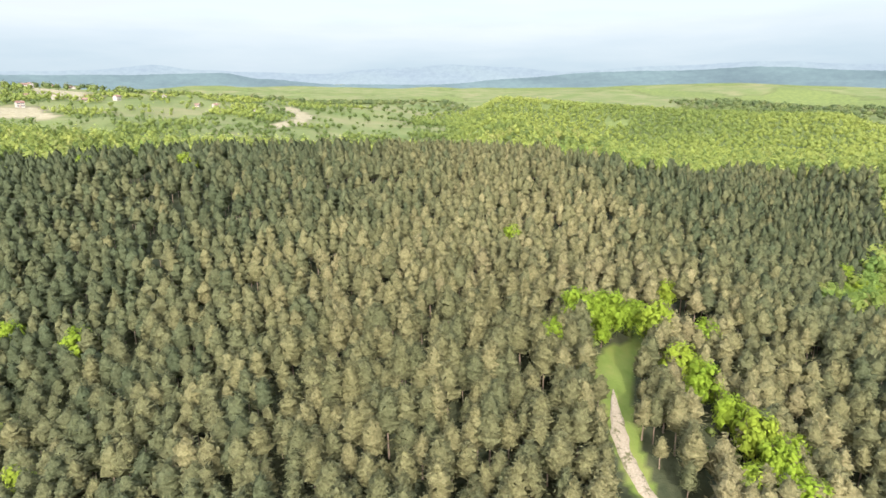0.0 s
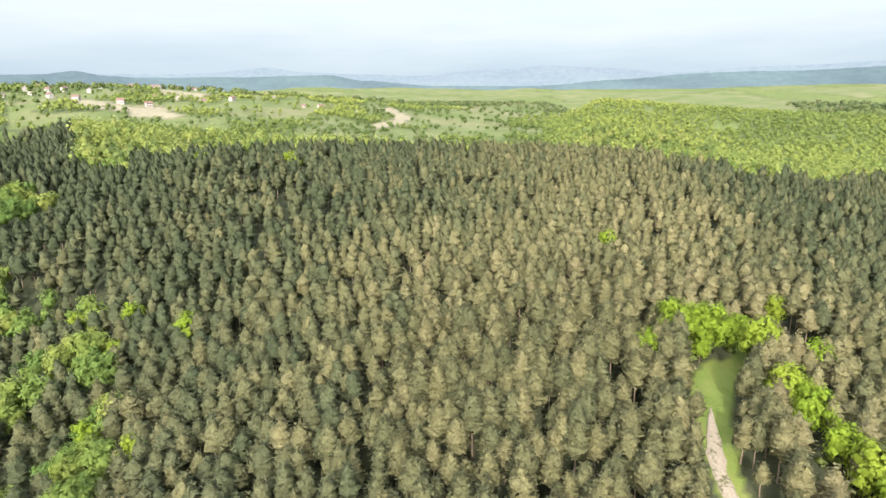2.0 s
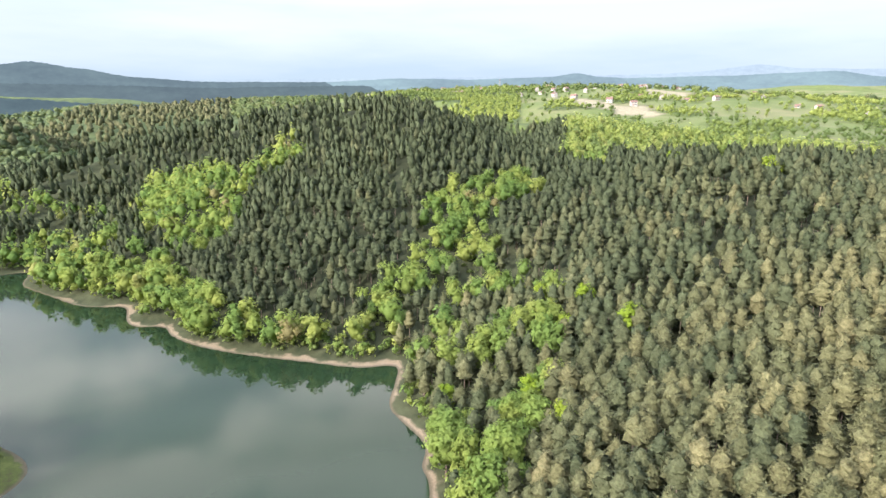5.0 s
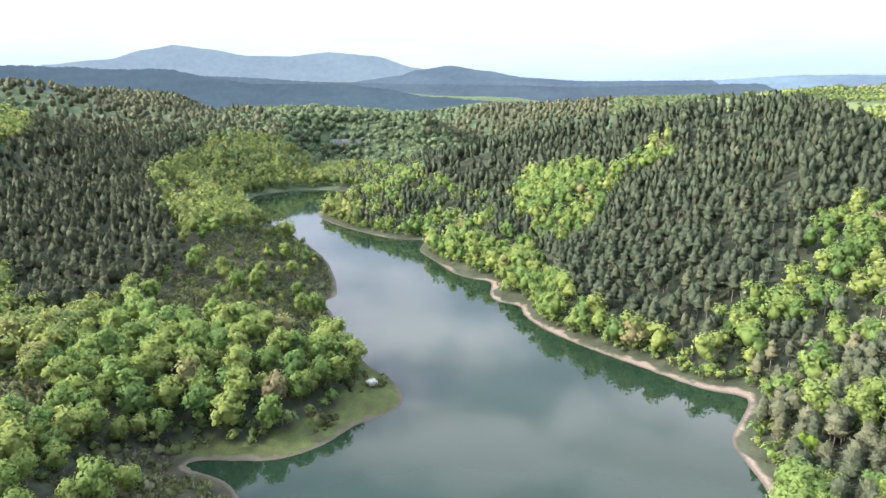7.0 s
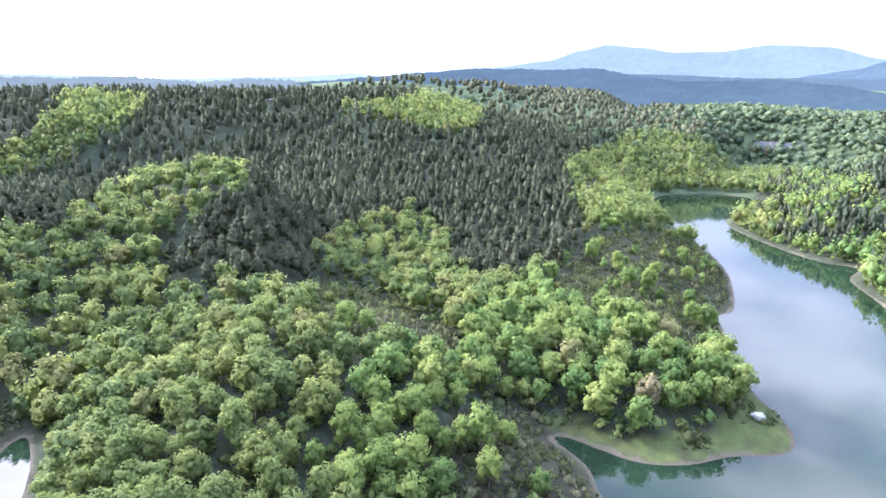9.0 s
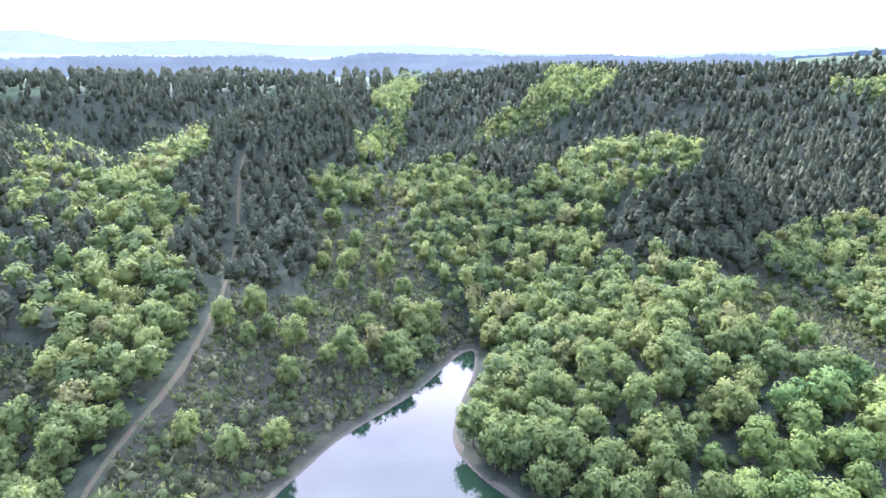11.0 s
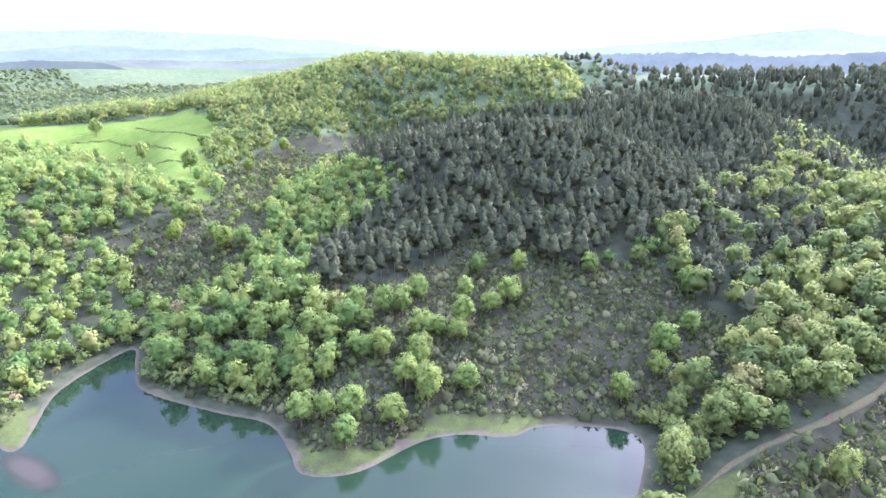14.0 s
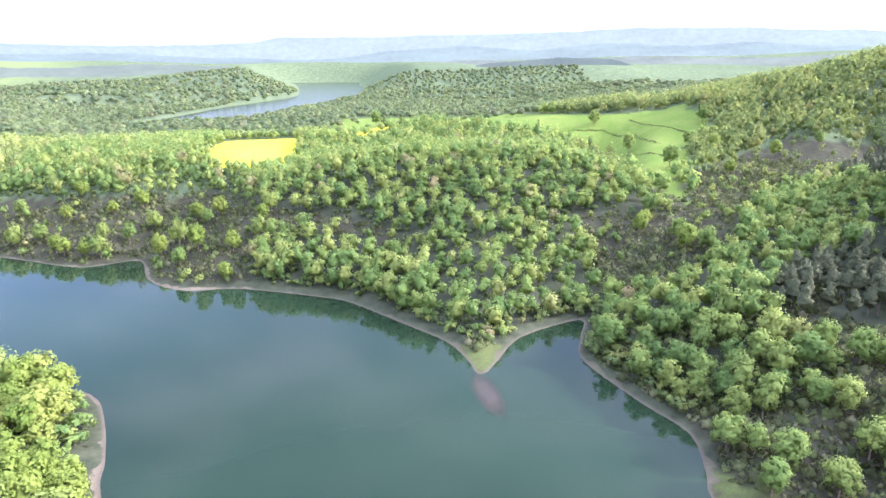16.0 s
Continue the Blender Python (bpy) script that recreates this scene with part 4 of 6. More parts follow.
# ---- meshes ----
def mesh_from(name, verts, tris, materials, index=None, tint=None, flat=True, normals=None):
    me = bpy.data.meshes.new(name)
    verts, tris = np.asarray(verts, np.float32), np.asarray(tris, np.int32)
    n = tris.shape[1]
    me.vertices.add(len(verts))
    me.vertices.foreach_set("co", verts.ravel())
    me.loops.add(tris.size)
    me.loops.foreach_set("vertex_index", tris.ravel())
    me.polygons.add(len(tris))
    me.polygons.foreach_set("loop_start", np.arange(0, tris.size, n, dtype=np.int32))
    for mat in materials:
        me.materials.append(mat)
    if index is not None:
        me.polygons.foreach_set("material_index", np.asarray(index, np.int32))
    if not flat:
        me.polygons.foreach_set("use_smooth", np.ones(len(tris), bool))
    if tint is not None:
        a = me.attributes.new("tint", "FLOAT", "POINT")
        a.data.foreach_set("value", np.asarray(tint, np.float32))
    if normals is not None:
        a = me.attributes.new("custom_normal", "FLOAT_VECTOR", "POINT")
        a.data.foreach_set("vector", np.asarray(normals, np.float32).ravel())
    me.update(calc_edges=True)
    return me


def unit(v):
    return v / np.maximum(np.linalg.norm(v, axis=-1, keepdims=True), 1e-9)


def kites(at, along, across, length, width, facing):
    """Sprays of leaves: two triangles each, folded a little along the middle, shaded as part of a rounded clump."""
    n = len(at)
    a, c = unit(along) * length[:, None], unit(across) * width[:, None]
    c = np.where((np.cross(c, a) * facing).sum(1, keepdims=True) < 0, -c, c)
    nrm = unit(np.cross(c, a)) * (0.15 * width[:, None])
    v = np.stack([at - 0.35 * a, at + 0.5 * c + 0.1 * a - nrm, at + 0.65 * a, at - 0.5 * c + 0.1 * a - nrm], 1).reshape(-1, 3)
    k = np.arange(n)[:, None] * 4
    t = np.concatenate([k + [0, 1, 2], k + [0, 2, 3]], 1).reshape(-1, 3)
    return v, t, np.repeat(facing, 4, 0)


def lathe(profile, sides, rng, jitter=0.0):
    """A closed, uneven body of rings (height, radius)."""
    v = []
    for z, r in profile:
        for j in range(sides):
            a = 2 * math.pi * (j + 0.5 * (len(v) // sides % 2)) / sides
            q = r * (1 + jitter * rng.uniform(-1, 1))
            v.append((q * math.cos(a), q * math.sin(a), z))
    t = []
    for i in range(len(profile) - 1):
        for j in range(sides):
            a, b = i * sides + j, i * sides + (j + 1) % sides
            t += [(a, b, a + sides), (b, b + sides, a + sides)]
    top = (len(profile) - 1) * sides
    t += [(top, top + j, top + j + 1) for j in range(1, sides - 1)]
    return np.array(v), np.array(t)


def join(parts):
    """Joins (vertices, triangles, material, normals) into one."""
    vs, ts, ms, ns, o = [], [], [], [], 0
    for v, t, mi, n in parts:
        vs.append(v), ts.append(t + o), ms.append(np.full(len(t), mi)), ns.append(n)
        o += len(v)
    return np.concatenate(vs), np.concatenate(ts), np.concatenate(ms), np.concatenate(ns)


def stem(tall, thick):
    """A plain tapered trunk for trees inside a stand."""
    a = np.arange(4) * math.pi / 2
    ring = np.stack([np.cos(a), np.sin(a), 0 * a], 1)
    v = np.concatenate([ring * thick, ring * thick * 0.4 + [0, 0, tall]])
    t = np.array([q for i in range(4) for q in ((i, (i + 1) % 4, i + 4), ((i + 1) % 4, (i + 1) % 4 + 4, i + 4))])
    return v, t, 1, np.concatenate([ring, ring])


def rounded(v, t):
    """Vertex normals of a closed body."""
    n = np.zeros_like(v)
    f = np.cross(v[t[:, 1]] - v[t[:, 0]], v[t[:, 2]] - v[t[:, 0]])
    for c in range(3):
        np.add.at(n, t[:, c], f)
    return unit(n)


def pine_crown(rng, tiers, sprays, sides=7, tall=9.7, wide=2.1, big=1.0, blunt=1.6, bole=False, clear=0.27):
    """A round-topped crown of ragged bough tiers, with needle sprays at their tips."""
    base = tall * rng.uniform(clear - 0.05, clear + 0.05)
    span = tall - base
    lean = rng.normal(0, 0.25, 2)
    rings = []
    for i in range(2 * tiers):
        u = (i + 0.3) / (2 * tiers - 0.3)
        env = wide * math.sqrt(max(0.02, 1 - u ** blunt)) * (0.70 + 0.30 * min(1.0, u * 5))
        rings.append((base + u * span * 0.97, env * (rng.uniform(0.92, 1.08) if i % 2 == 0 else rng.uniform(0.66, 0.8))))
    rings = [(base - 0.3, 0.2 * wide)] + rings + [(tall, 0.06)]
    v, t = lathe(rings, sides, rng, 0.32)
    v[:, 2] += rng.normal(0, 0.26, len(v))
    v[:, :2] += lean * (np.maximum(v[:, 2:] - base, 0) / span) ** 2
    n = rounded(v, t)
    n = unit(0.8 * n + rng.normal(0, 0.22, n.shape) + 0.35 * unit(v * [1, 1, 0.35] - [0, 0, 0.35 * (base + 0.3 * span)]))
    k = rng.choice(np.arange(sides, len(v)), sprays)
    out_ = unit(v[k] * [1, 1, 0.4] - [0, 0, 0.4 * (base + 0.2 * span)])
    at = v[k] + out_ * rng.uniform(-0.25, 0.22, (sprays, 1)) + rng.normal(0, 0.22, (sprays, 3))
    face = unit(out_ + [0, 0, 0.4] + rng.normal(0, 0.38, (sprays, 3)))
    across = np.cross(face, np.array([0, 0, 1.0]) + rng.normal(0, 0.5, (sprays, 3)))
    along = np.cross(across, face)
    bough = rng.uniform(0, 1, (sprays, 1)) < 0.6
    level = unit(out_ * [1, 1, 0.0] + 1e-6)
    along = np.where(bough, level + [0, 0, 0.3] + rng.normal(0, 0.28, (sprays, 3)), along)
    across = np.where(bough, np.stack([-level[:, 1], level[:, 0], 0 * k], 1) + rng.normal(0, 0.25, (sprays, 3)), across)
    slim = np.where(bough[:, 0], 0.62, 1.0)
    kv, kt, kn = kites(at, along, across, rng.uniform(0.7, 1.3, sprays) * big / slim ** 0.8, rng.uniform(0.5, 0.9, sprays) * big * slim, face)
    parts = [(v, t, 0, n), (kv, kt, 0, kn)]
    return join(parts + [stem(base + 0.3 * span, 0.15)] if bole else parts)


def leaf_crown(rng, sprays, tall=9.2, wide=3.4, big=1.0, lobes=12, sides=6, core=0.7):
    """An upright, round-headed crown: leaf sprays over many small boughs, lit on their outer sides."""
    base = tall * 0.05
    half = 0.5 * (tall - base)
    mid = base + half
    up = half / wide
    cen, rad = [(0, 0, mid)], [(0.74 if lobes else 0.92) * wide]
    for i in range(lobes):
        a = 2.399 * i + rng.uniform(-0.4, 0.4)
        e = math.asin(np.clip(-0.78 + 1.72 * (i + 0.5) / lobes, -1, 1)) + rng.uniform(-0.1, 0.1)
        q = rng.uniform(0.54, 0.70) * (1.0 if e > -0.2 else 0.88)
        cen.append((q * wide * math.cos(a) * math.cos(e), q * wide * math.sin(a) * math.cos(e), mid + q * half * math.sin(e)))
        rad.append(wide * rng.uniform(0.27, 0.42))
    cen, rad = np.array(cen), np.array(rad)
    grow = np.where(np.arange(len(rad)) == 0, up, 1.05)
    share = np.where(np.arange(len(rad)) == 0, 0.75, 1.0) * rad ** 2
    k = rng.choice(len(rad), sprays, p=share / share.sum())
    d = unit(rng.normal(0, 1, (sprays, 3)) + unit(cen[k] - [0, 0, mid - 0.3]) * (1.0 if lobes else 0) + [0, 0, 0.2])
    at = cen[k] + d * (rad[k] * rng.uniform(0.74, 1.30, sprays))[:, None] * np.stack([0 * k + 1, 0 * k + 1, grow[k]], 1)
    at[:, 2] = np.maximum(at[:, 2], base * 0.8)
    out_ = unit((at - [0, 0, mid]) / [1, 1, up])
    nrm = unit(0.8 * d + 0.45 * out_ + [0, 0, 0.25] + rng.normal(0, 0.36, (sprays, 3)))
    across = np.cross(nrm, rng.normal(0, 1, (sprays, 3)))
    along = np.cross(nrm, across)
    face = unit(0.75 * d + 0.4 * out_ + [0, 0, 0.12] + rng.normal(0, 0.13, (sprays, 3)))
    v, t, f = kites(at, along, across, rng.uniform(0.6, 1.2, sprays) * big, rng.uniform(0.5, 0.95, sprays) * big, face)
    parts = [(v, t, 0, f)]
    for c, r, g in zip(cen, rad, grow):
        cv, ct = lathe([(-0.85 * core * r * g, 0.5 * core * r), (0.05 * r * g, 1.15 * core * r), (0.95 * core * r * g, 0.4 * core * r)], sides, rng, 0.18)
        parts.append((cv + c, ct, 0, unit(cv)))
    return join(parts)


def bush(rng, sprays, tall=1.6, wide=1.25):
    """A twiggy heath bush: short upright sprays over a low, uneven dome."""
    a, q = rng.uniform(0, 2 * np.pi, sprays), np.sqrt(rng.uniform(0, 1, sprays))
    top = tall * np.sqrt(1 - 0.85 * q * q) * rng.uniform(0.75, 1.05, sprays)
    at = np.stack([np.cos(a) * q * wide, np.sin(a) * q * wide, 0.72 * top], 1)
    d = np.stack([np.cos(a) * q * 1.2, np.sin(a) * q * 1.2, np.full(sprays, 0.7)], 1) + rng.normal(0, 0.4, (sprays, 3))
    side = np.stack([-np.sin(a), np.cos(a), 0 * a], 1) + rng.normal(0, 0.5, (sprays, 3))
    face = unit(d + [0, 0, 0.3] + rng.normal(0, 0.2, (sprays, 3)))
    v, t, f = kites(at, d, side, rng.uniform(0.6, 1.1, sprays), rng.uniform(0.35, 0.65, sprays), face)
    cv, ct = lathe([(-0.1, 0.6 * wide), (0.3 * tall, 0.5 * wide), (0.55 * tall, 0.12 * wide)], 4, rng, 0.35)
    return join([(v, t, 0, f), (cv, ct, 0, unit(cv))])


def trunk_mesh(rng, tall, thick, sides=7, lean=0.15, limbs=0, reach=2.0):
    """A tapered, slightly crooked trunk with limbs."""
    ring = [(tall * u, thick * (1.25 if u == 0 else 1 - 0.8 * u)) for u in (0, 0.06, 0.3, 0.6, 1.0)]
    v, t = lathe(ring, sides, rng, 0.08)
    v[:, 0] += lean * np.sin(v[:, 2] / tall * 2.6)
    parts = [(v, t, 0, v)]
    for i in range(limbs):
        a, h = 2.4 * i + rng.uniform(0, 0.6), tall * rng.uniform(0.45, 0.85)
        lv, lt = lathe([(0, thick * 0.38), (reach * 0.5, thick * 0.25), (reach, thick * 0.08)], 5, rng, 0.1)
        m = np.array(Matrix.Rotation(a, 3, "Z") @ Matrix.Rotation(radians(50), 3, "Y"))
        parts.append((lv @ m.T + [0, 0, h], lt, 0, lv))
    v, t, _, _ = join(parts)
    return v, t


def scatter(rng, spacing, x0, x1, y0, y1, jitter=0.42):
    """Jittered rows of places."""
    gx, gy = np.meshgrid(np.arange(x0, x1, spacing), np.arange(y0, y1, spacing))
    gx = gx + (np.arange(gx.shape[0]) % 2)[:, None] * spacing * 0.5
    px = gx.ravel() + rng.uniform(-jitter, jitter, gx.size) * spacing
    py = gy.ravel() + rng.uniform(-jitter, jitter, gx.size) * spacing
    return px, py


def in_sight(px, py, top, slack):
    """Leaves out far ground that lies behind a wooded ridge."""
    canopy = np.select([COVER == 1, (COVER == 2) | (COVER == 8)], [9.0, 5.0], 0.0)
    el = (GZ + canopy - EYE) / RR
    horizon = np.maximum.accumulate(np.where(GD > 0, el, -9), axis=0)
    r, a = np.hypot(px, py), np.arctan2(-px, py) % (2 * np.pi)
    i = np.clip(np.interp(r * 0.975, RADII, np.arange(len(RADII))).astype(int), 0, len(RADII) - 1)
    h = horizon[i, (a / (2 * np.pi) * NA).astype(int) % NA]
    return (on_net(GZ, px, py) + top - EYE) / r > h - slack


def plant(name, label, category, templates, materials, px, py, scale, rng, tints=None):
    """Joins many plants into one object of kind stuff."""
    pz = on_net(GZ, px, py) - 0.1
    which = rng.integers(0, len(templates), len(px))
    turn = rng.uniform(0, 2 * np.pi, len(px))
    tint = np.clip(rng.uniform(0, 1, len(px)) if tints is None else tints, 0.001, 1)
    vs, ts, ms, tn, ns, o = [], [], [], [], [], 0
    for k, (v, t, mi, fn) in enumerate(templates):
        s = np.where(which == k)[0]
        if not len(s):
            continue
        c, d = np.cos(turn[s])[:, None] * scale[s, None], np.sin(turn[s])[:, None] * scale[s, None]
        x = v[None, :, 0] * c - v[None, :, 1] * d + px[s, None]
        y = v[None, :, 0] * d + v[None, :, 1] * c + py[s, None]
        z = v[None, :, 2] * scale[s, None] + pz[s, None]
        vs.append(np.stack([x, y, z], -1).reshape(-1, 3))
        cu, su = np.cos(turn[s])[:, None], np.sin(turn[s])[:, None]
        ns.append(np.stack([fn[None, :, 0] * cu - fn[None, :, 1] * su, fn[None, :, 0] * su + fn[None, :, 1] * cu, np.repeat(fn[None, :, 2], len(s), 0)], -1).reshape(-1, 3))
        ts.append((t[None] + (np.arange(len(s)) * len(v))[:, None, None]).reshape(-1, 3) + o)
        ms.append(np.tile(mi, len(s)))
        tn.append(np.repeat(tint[s], len(v)))
        o += len(s) * len(v)
    if not vs:
        return None
    me = mesh_from(name, np.concatenate(vs), np.concatenate(ts), materials, np.concatenate(ms), np.concatenate(tn), normals=np.concatenate(ns))
    return tagged(new(name, me), label, category, "", "stuff")


# ---- ground and water ----
def build_ground():
    nr = len(RADII)
    v = np.stack([GX, GY, GZ], -1).reshape(-1, 3)
    i, j = np.meshgrid(np.arange(nr - 1), np.arange(NA), indexing="ij")
    a, b = i * NA + j, i * NA + (j + 1) % NA
    quads = np.stack([a, b, b + NA, a + NA], -1).reshape(-1, 4)
    v = np.concatenate([v, [(0, 0, GZ[0].mean())]])
    me = mesh_from("ground", v, quads[:, ::-1], [M_GROUND], flat=False)
    col = me.color_attributes.new("cover", "FLOAT_COLOR", "POINT")
    c = np.zeros((len(v), 4), np.float32)
    flat = COVER.ravel()
    c[:-1, 0], c[:-1, 1], c[:-1, 2], c[:-1, 3] = flat == 4, flat == 5, flat == 6, (flat > 2) & (flat < 8)
    col.data.foreach_set("color", c.ravel())
    bare = me.attributes.new("bare", "FLOAT", "POINT")
    bare.data.foreach_set("value", np.concatenate([BARE.ravel(), [0]]).astype(np.float32))
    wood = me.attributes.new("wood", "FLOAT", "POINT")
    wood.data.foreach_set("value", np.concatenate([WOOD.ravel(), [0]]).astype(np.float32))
    tagged(new("ground", me), "hilly ground with sandy lake banks and meadows", "ground", "", "structure")


def build_water(name, outline, label, material):
    p = np.asarray(outline)
    lo, hi = p.min(0) - 30, p.max(0) + 30
    me = mesh_from(name, [(lo[0], lo[1], 0), (hi[0], lo[1], 0), (hi[0], hi[1], 0), (lo[0], hi[1], 0)], [(0, 1, 2, 3)], [material])
    tagged(new(name, me), label, "water", "", "structure")


def mud_shoal(x, y, turn, long, wide):
    """A mud bar just awash: it shows brown through the water and fades out at its edges."""
    m, nt, out = node_material("wet_mud")
    tc = nt.nodes.new("ShaderNodeTexCoord")
    gap = nt.nodes.new("ShaderNodeVectorMath")
    gap.operation = "LENGTH"
    squash = nt.nodes.new("ShaderNodeMapping")
    squash.inputs["Scale"].default_value = (1 / long, 1 / wide, 0)
    nt.links.new(tc.outputs["Object"], squash.inputs["Vector"])
    nt.links.new(squash.outputs["Vector"], gap.inputs[0])
    mid = noise_node(nt, tc.outputs["Object"], 0.45, 4)
    shore = nt.nodes.new("ShaderNodeMapRange")
    shore.interpolation_type = "SMOOTHSTEP"
    shore.inputs["From Min"].default_value, shore.inputs["From Max"].default_value, shore.inputs["To Min"].default_value, shore.inputs["To Max"].default_value = 0.35, 1.0, 0.85, 0.0
    nt.links.new(math_node(nt, "ADD", gap.outputs["Value"], math_node(nt, "MULTIPLY", math_node(nt, "SUBTRACT", mid, 0.5), 0.7)), shore.inputs["Value"])
    b = nt.nodes.new("ShaderNodeBsdfPrincipled")
    b.inputs["Roughness"].default_value = 0.25
    nt.links.new(ramp_node(nt, noise_node(nt, tc.outputs["Object"], 1.6, 5), [(0.35, (0.024, 0.023, 0.012)), (0.6, (0.042, 0.031, 0.015)), (0.78, (0.085, 0.056, 0.024))]), b.inputs["Base Color"])
    clear, mx = nt.nodes.new("ShaderNodeBsdfTransparent"), nt.nodes.new("ShaderNodeMixShader")
    nt.links.new(shore.outputs["Result"], mx.inputs["Fac"])
    nt.links.new(clear.outputs["BSDF"], mx.inputs[1])
    nt.links.new(b.outputs["BSDF"], mx.inputs[2])
    nt.links.new(mx.outputs["Shader"], out.inputs["Surface"])
    u, v = np.meshgrid(np.linspace(-1, 1, 25), np.linspace(-1, 1, 13), indexing="ij")
    z = 0.012 + 0.05 * np.maximum(0, 0.6 - np.hypot(u, v)) * vnoise(u * long, v * wide, 1.2, 71)
    verts = np.stack([u * long, v * wide, z], -1).reshape(-1, 3)
    i, j = np.meshgrid(np.arange(24), np.arange(12), indexing="ij")
    k = (i * 13 + j).ravel()
    ob = new("mud_shoal", mesh_from("mud_shoal", verts, np.stack([k, k + 13, k + 14, k + 1], -1), [m], flat=False))
    ob.matrix_basis = pose(x, y, 0, 0, 0, turn)
    tagged(ob, "brown mud bar just under the water off the point", "mud", "", "structure")


BARE = (COVER == 7) + 0.10 * ((COVER == 4) & (RR < 160))
WOOD = ((RR > 330) & (COVER == 2) | (RR > 600) & (COVER == 1)) * 1.0
build_ground()
build_water("water_reservoir", LAKE, "calm green reservoir water reflecting the bright sky", M_WATER)
build_water("water_far_arm", FAR_WATER, "distant pale arm of the reservoir", M_STILL)

mud_shoal(138.5, -12.0, 12, 13.5, 4.0)

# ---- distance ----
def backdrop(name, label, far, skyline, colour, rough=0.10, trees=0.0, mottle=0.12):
    """A far ridge that glows, haze put into its emission; its skyline is a row of bearings and elevations."""
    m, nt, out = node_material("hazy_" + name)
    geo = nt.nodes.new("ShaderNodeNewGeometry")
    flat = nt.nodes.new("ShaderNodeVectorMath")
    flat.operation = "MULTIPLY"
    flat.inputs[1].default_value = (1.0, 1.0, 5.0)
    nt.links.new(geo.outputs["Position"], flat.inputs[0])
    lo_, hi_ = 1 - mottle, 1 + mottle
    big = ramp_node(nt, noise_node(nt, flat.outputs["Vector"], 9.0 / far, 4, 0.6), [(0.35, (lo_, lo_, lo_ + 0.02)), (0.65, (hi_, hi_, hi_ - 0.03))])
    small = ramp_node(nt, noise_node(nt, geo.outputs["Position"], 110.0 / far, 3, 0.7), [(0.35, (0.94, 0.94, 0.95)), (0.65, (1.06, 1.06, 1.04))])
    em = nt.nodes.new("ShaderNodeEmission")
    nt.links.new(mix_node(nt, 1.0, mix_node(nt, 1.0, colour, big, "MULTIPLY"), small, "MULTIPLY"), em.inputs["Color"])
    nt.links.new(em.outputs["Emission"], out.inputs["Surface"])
    p = np.array(sorted(skyline))
    az = np.arange(p[0, 0], p[-1, 0], 0.08)
    t = np.interp(az, p[:, 0], np.arange(len(p)))
    k = np.clip(t.astype(int), 0, len(p) - 2)
    u = t - k
    u = u * 0.35 + 0.65 * u * u * (3 - 2 * u)
    el = p[k, 1] * (1 - u) + p[k + 1, 1] * u
    el += rough * (vnoise(az, az * 0, 1.7, 31) + 0.5 * vnoise(az, az * 0, 0.6, 32) - 0.75) + trees * (vnoise(az, az * 0, 0.17, 33) - 0.5)
    el -= 2.5 * (1 - smooth(p[0, 0], p[0, 0] + 4, az) * (1 - smooth(p[-1, 0] - 4, p[-1, 0], az)))
    a = np.radians(az)
    rows = []
    for q, lift in ((0.90, -1.0), (0.97, 0.72), (1.0, 1.0), (1.02, 0.8)):
        crest = EYE + far * np.tan(np.radians(el))
        z = np.where(lift < 0, -40, (crest + 40) * lift - 40)
        rows.append(np.stack([-np.sin(a) * far * q, np.cos(a) * far * q, z], -1))
    v = np.concatenate(rows)
    n_ = len(az)
    i, j = np.meshgrid(np.arange(3), np.arange(n_ - 1), indexing="ij")
    k = (i * n_ + j).ravel()
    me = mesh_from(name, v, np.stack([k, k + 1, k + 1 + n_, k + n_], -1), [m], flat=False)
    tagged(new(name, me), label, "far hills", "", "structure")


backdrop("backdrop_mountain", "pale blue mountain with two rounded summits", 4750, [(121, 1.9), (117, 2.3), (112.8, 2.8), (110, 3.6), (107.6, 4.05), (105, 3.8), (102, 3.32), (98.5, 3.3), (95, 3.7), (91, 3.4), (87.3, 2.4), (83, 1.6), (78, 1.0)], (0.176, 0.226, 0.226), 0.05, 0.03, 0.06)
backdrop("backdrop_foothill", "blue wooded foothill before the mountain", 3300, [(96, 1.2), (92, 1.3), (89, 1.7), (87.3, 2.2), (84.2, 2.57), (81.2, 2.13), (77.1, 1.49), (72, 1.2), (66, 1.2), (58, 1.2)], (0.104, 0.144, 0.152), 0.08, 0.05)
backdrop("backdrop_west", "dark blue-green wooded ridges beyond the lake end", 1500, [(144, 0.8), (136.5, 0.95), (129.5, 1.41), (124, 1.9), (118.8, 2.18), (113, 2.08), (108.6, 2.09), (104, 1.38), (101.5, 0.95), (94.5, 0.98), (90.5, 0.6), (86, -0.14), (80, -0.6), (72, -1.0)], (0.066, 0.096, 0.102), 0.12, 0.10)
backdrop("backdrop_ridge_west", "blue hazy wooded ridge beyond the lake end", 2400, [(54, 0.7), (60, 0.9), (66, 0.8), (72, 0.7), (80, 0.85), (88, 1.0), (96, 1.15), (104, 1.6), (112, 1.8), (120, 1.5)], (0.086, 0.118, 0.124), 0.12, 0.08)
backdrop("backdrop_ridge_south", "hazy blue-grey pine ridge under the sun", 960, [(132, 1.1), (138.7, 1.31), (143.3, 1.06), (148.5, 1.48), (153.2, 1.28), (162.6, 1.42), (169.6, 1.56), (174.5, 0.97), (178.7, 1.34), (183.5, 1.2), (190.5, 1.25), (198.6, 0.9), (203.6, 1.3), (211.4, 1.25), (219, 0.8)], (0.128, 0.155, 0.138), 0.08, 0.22)
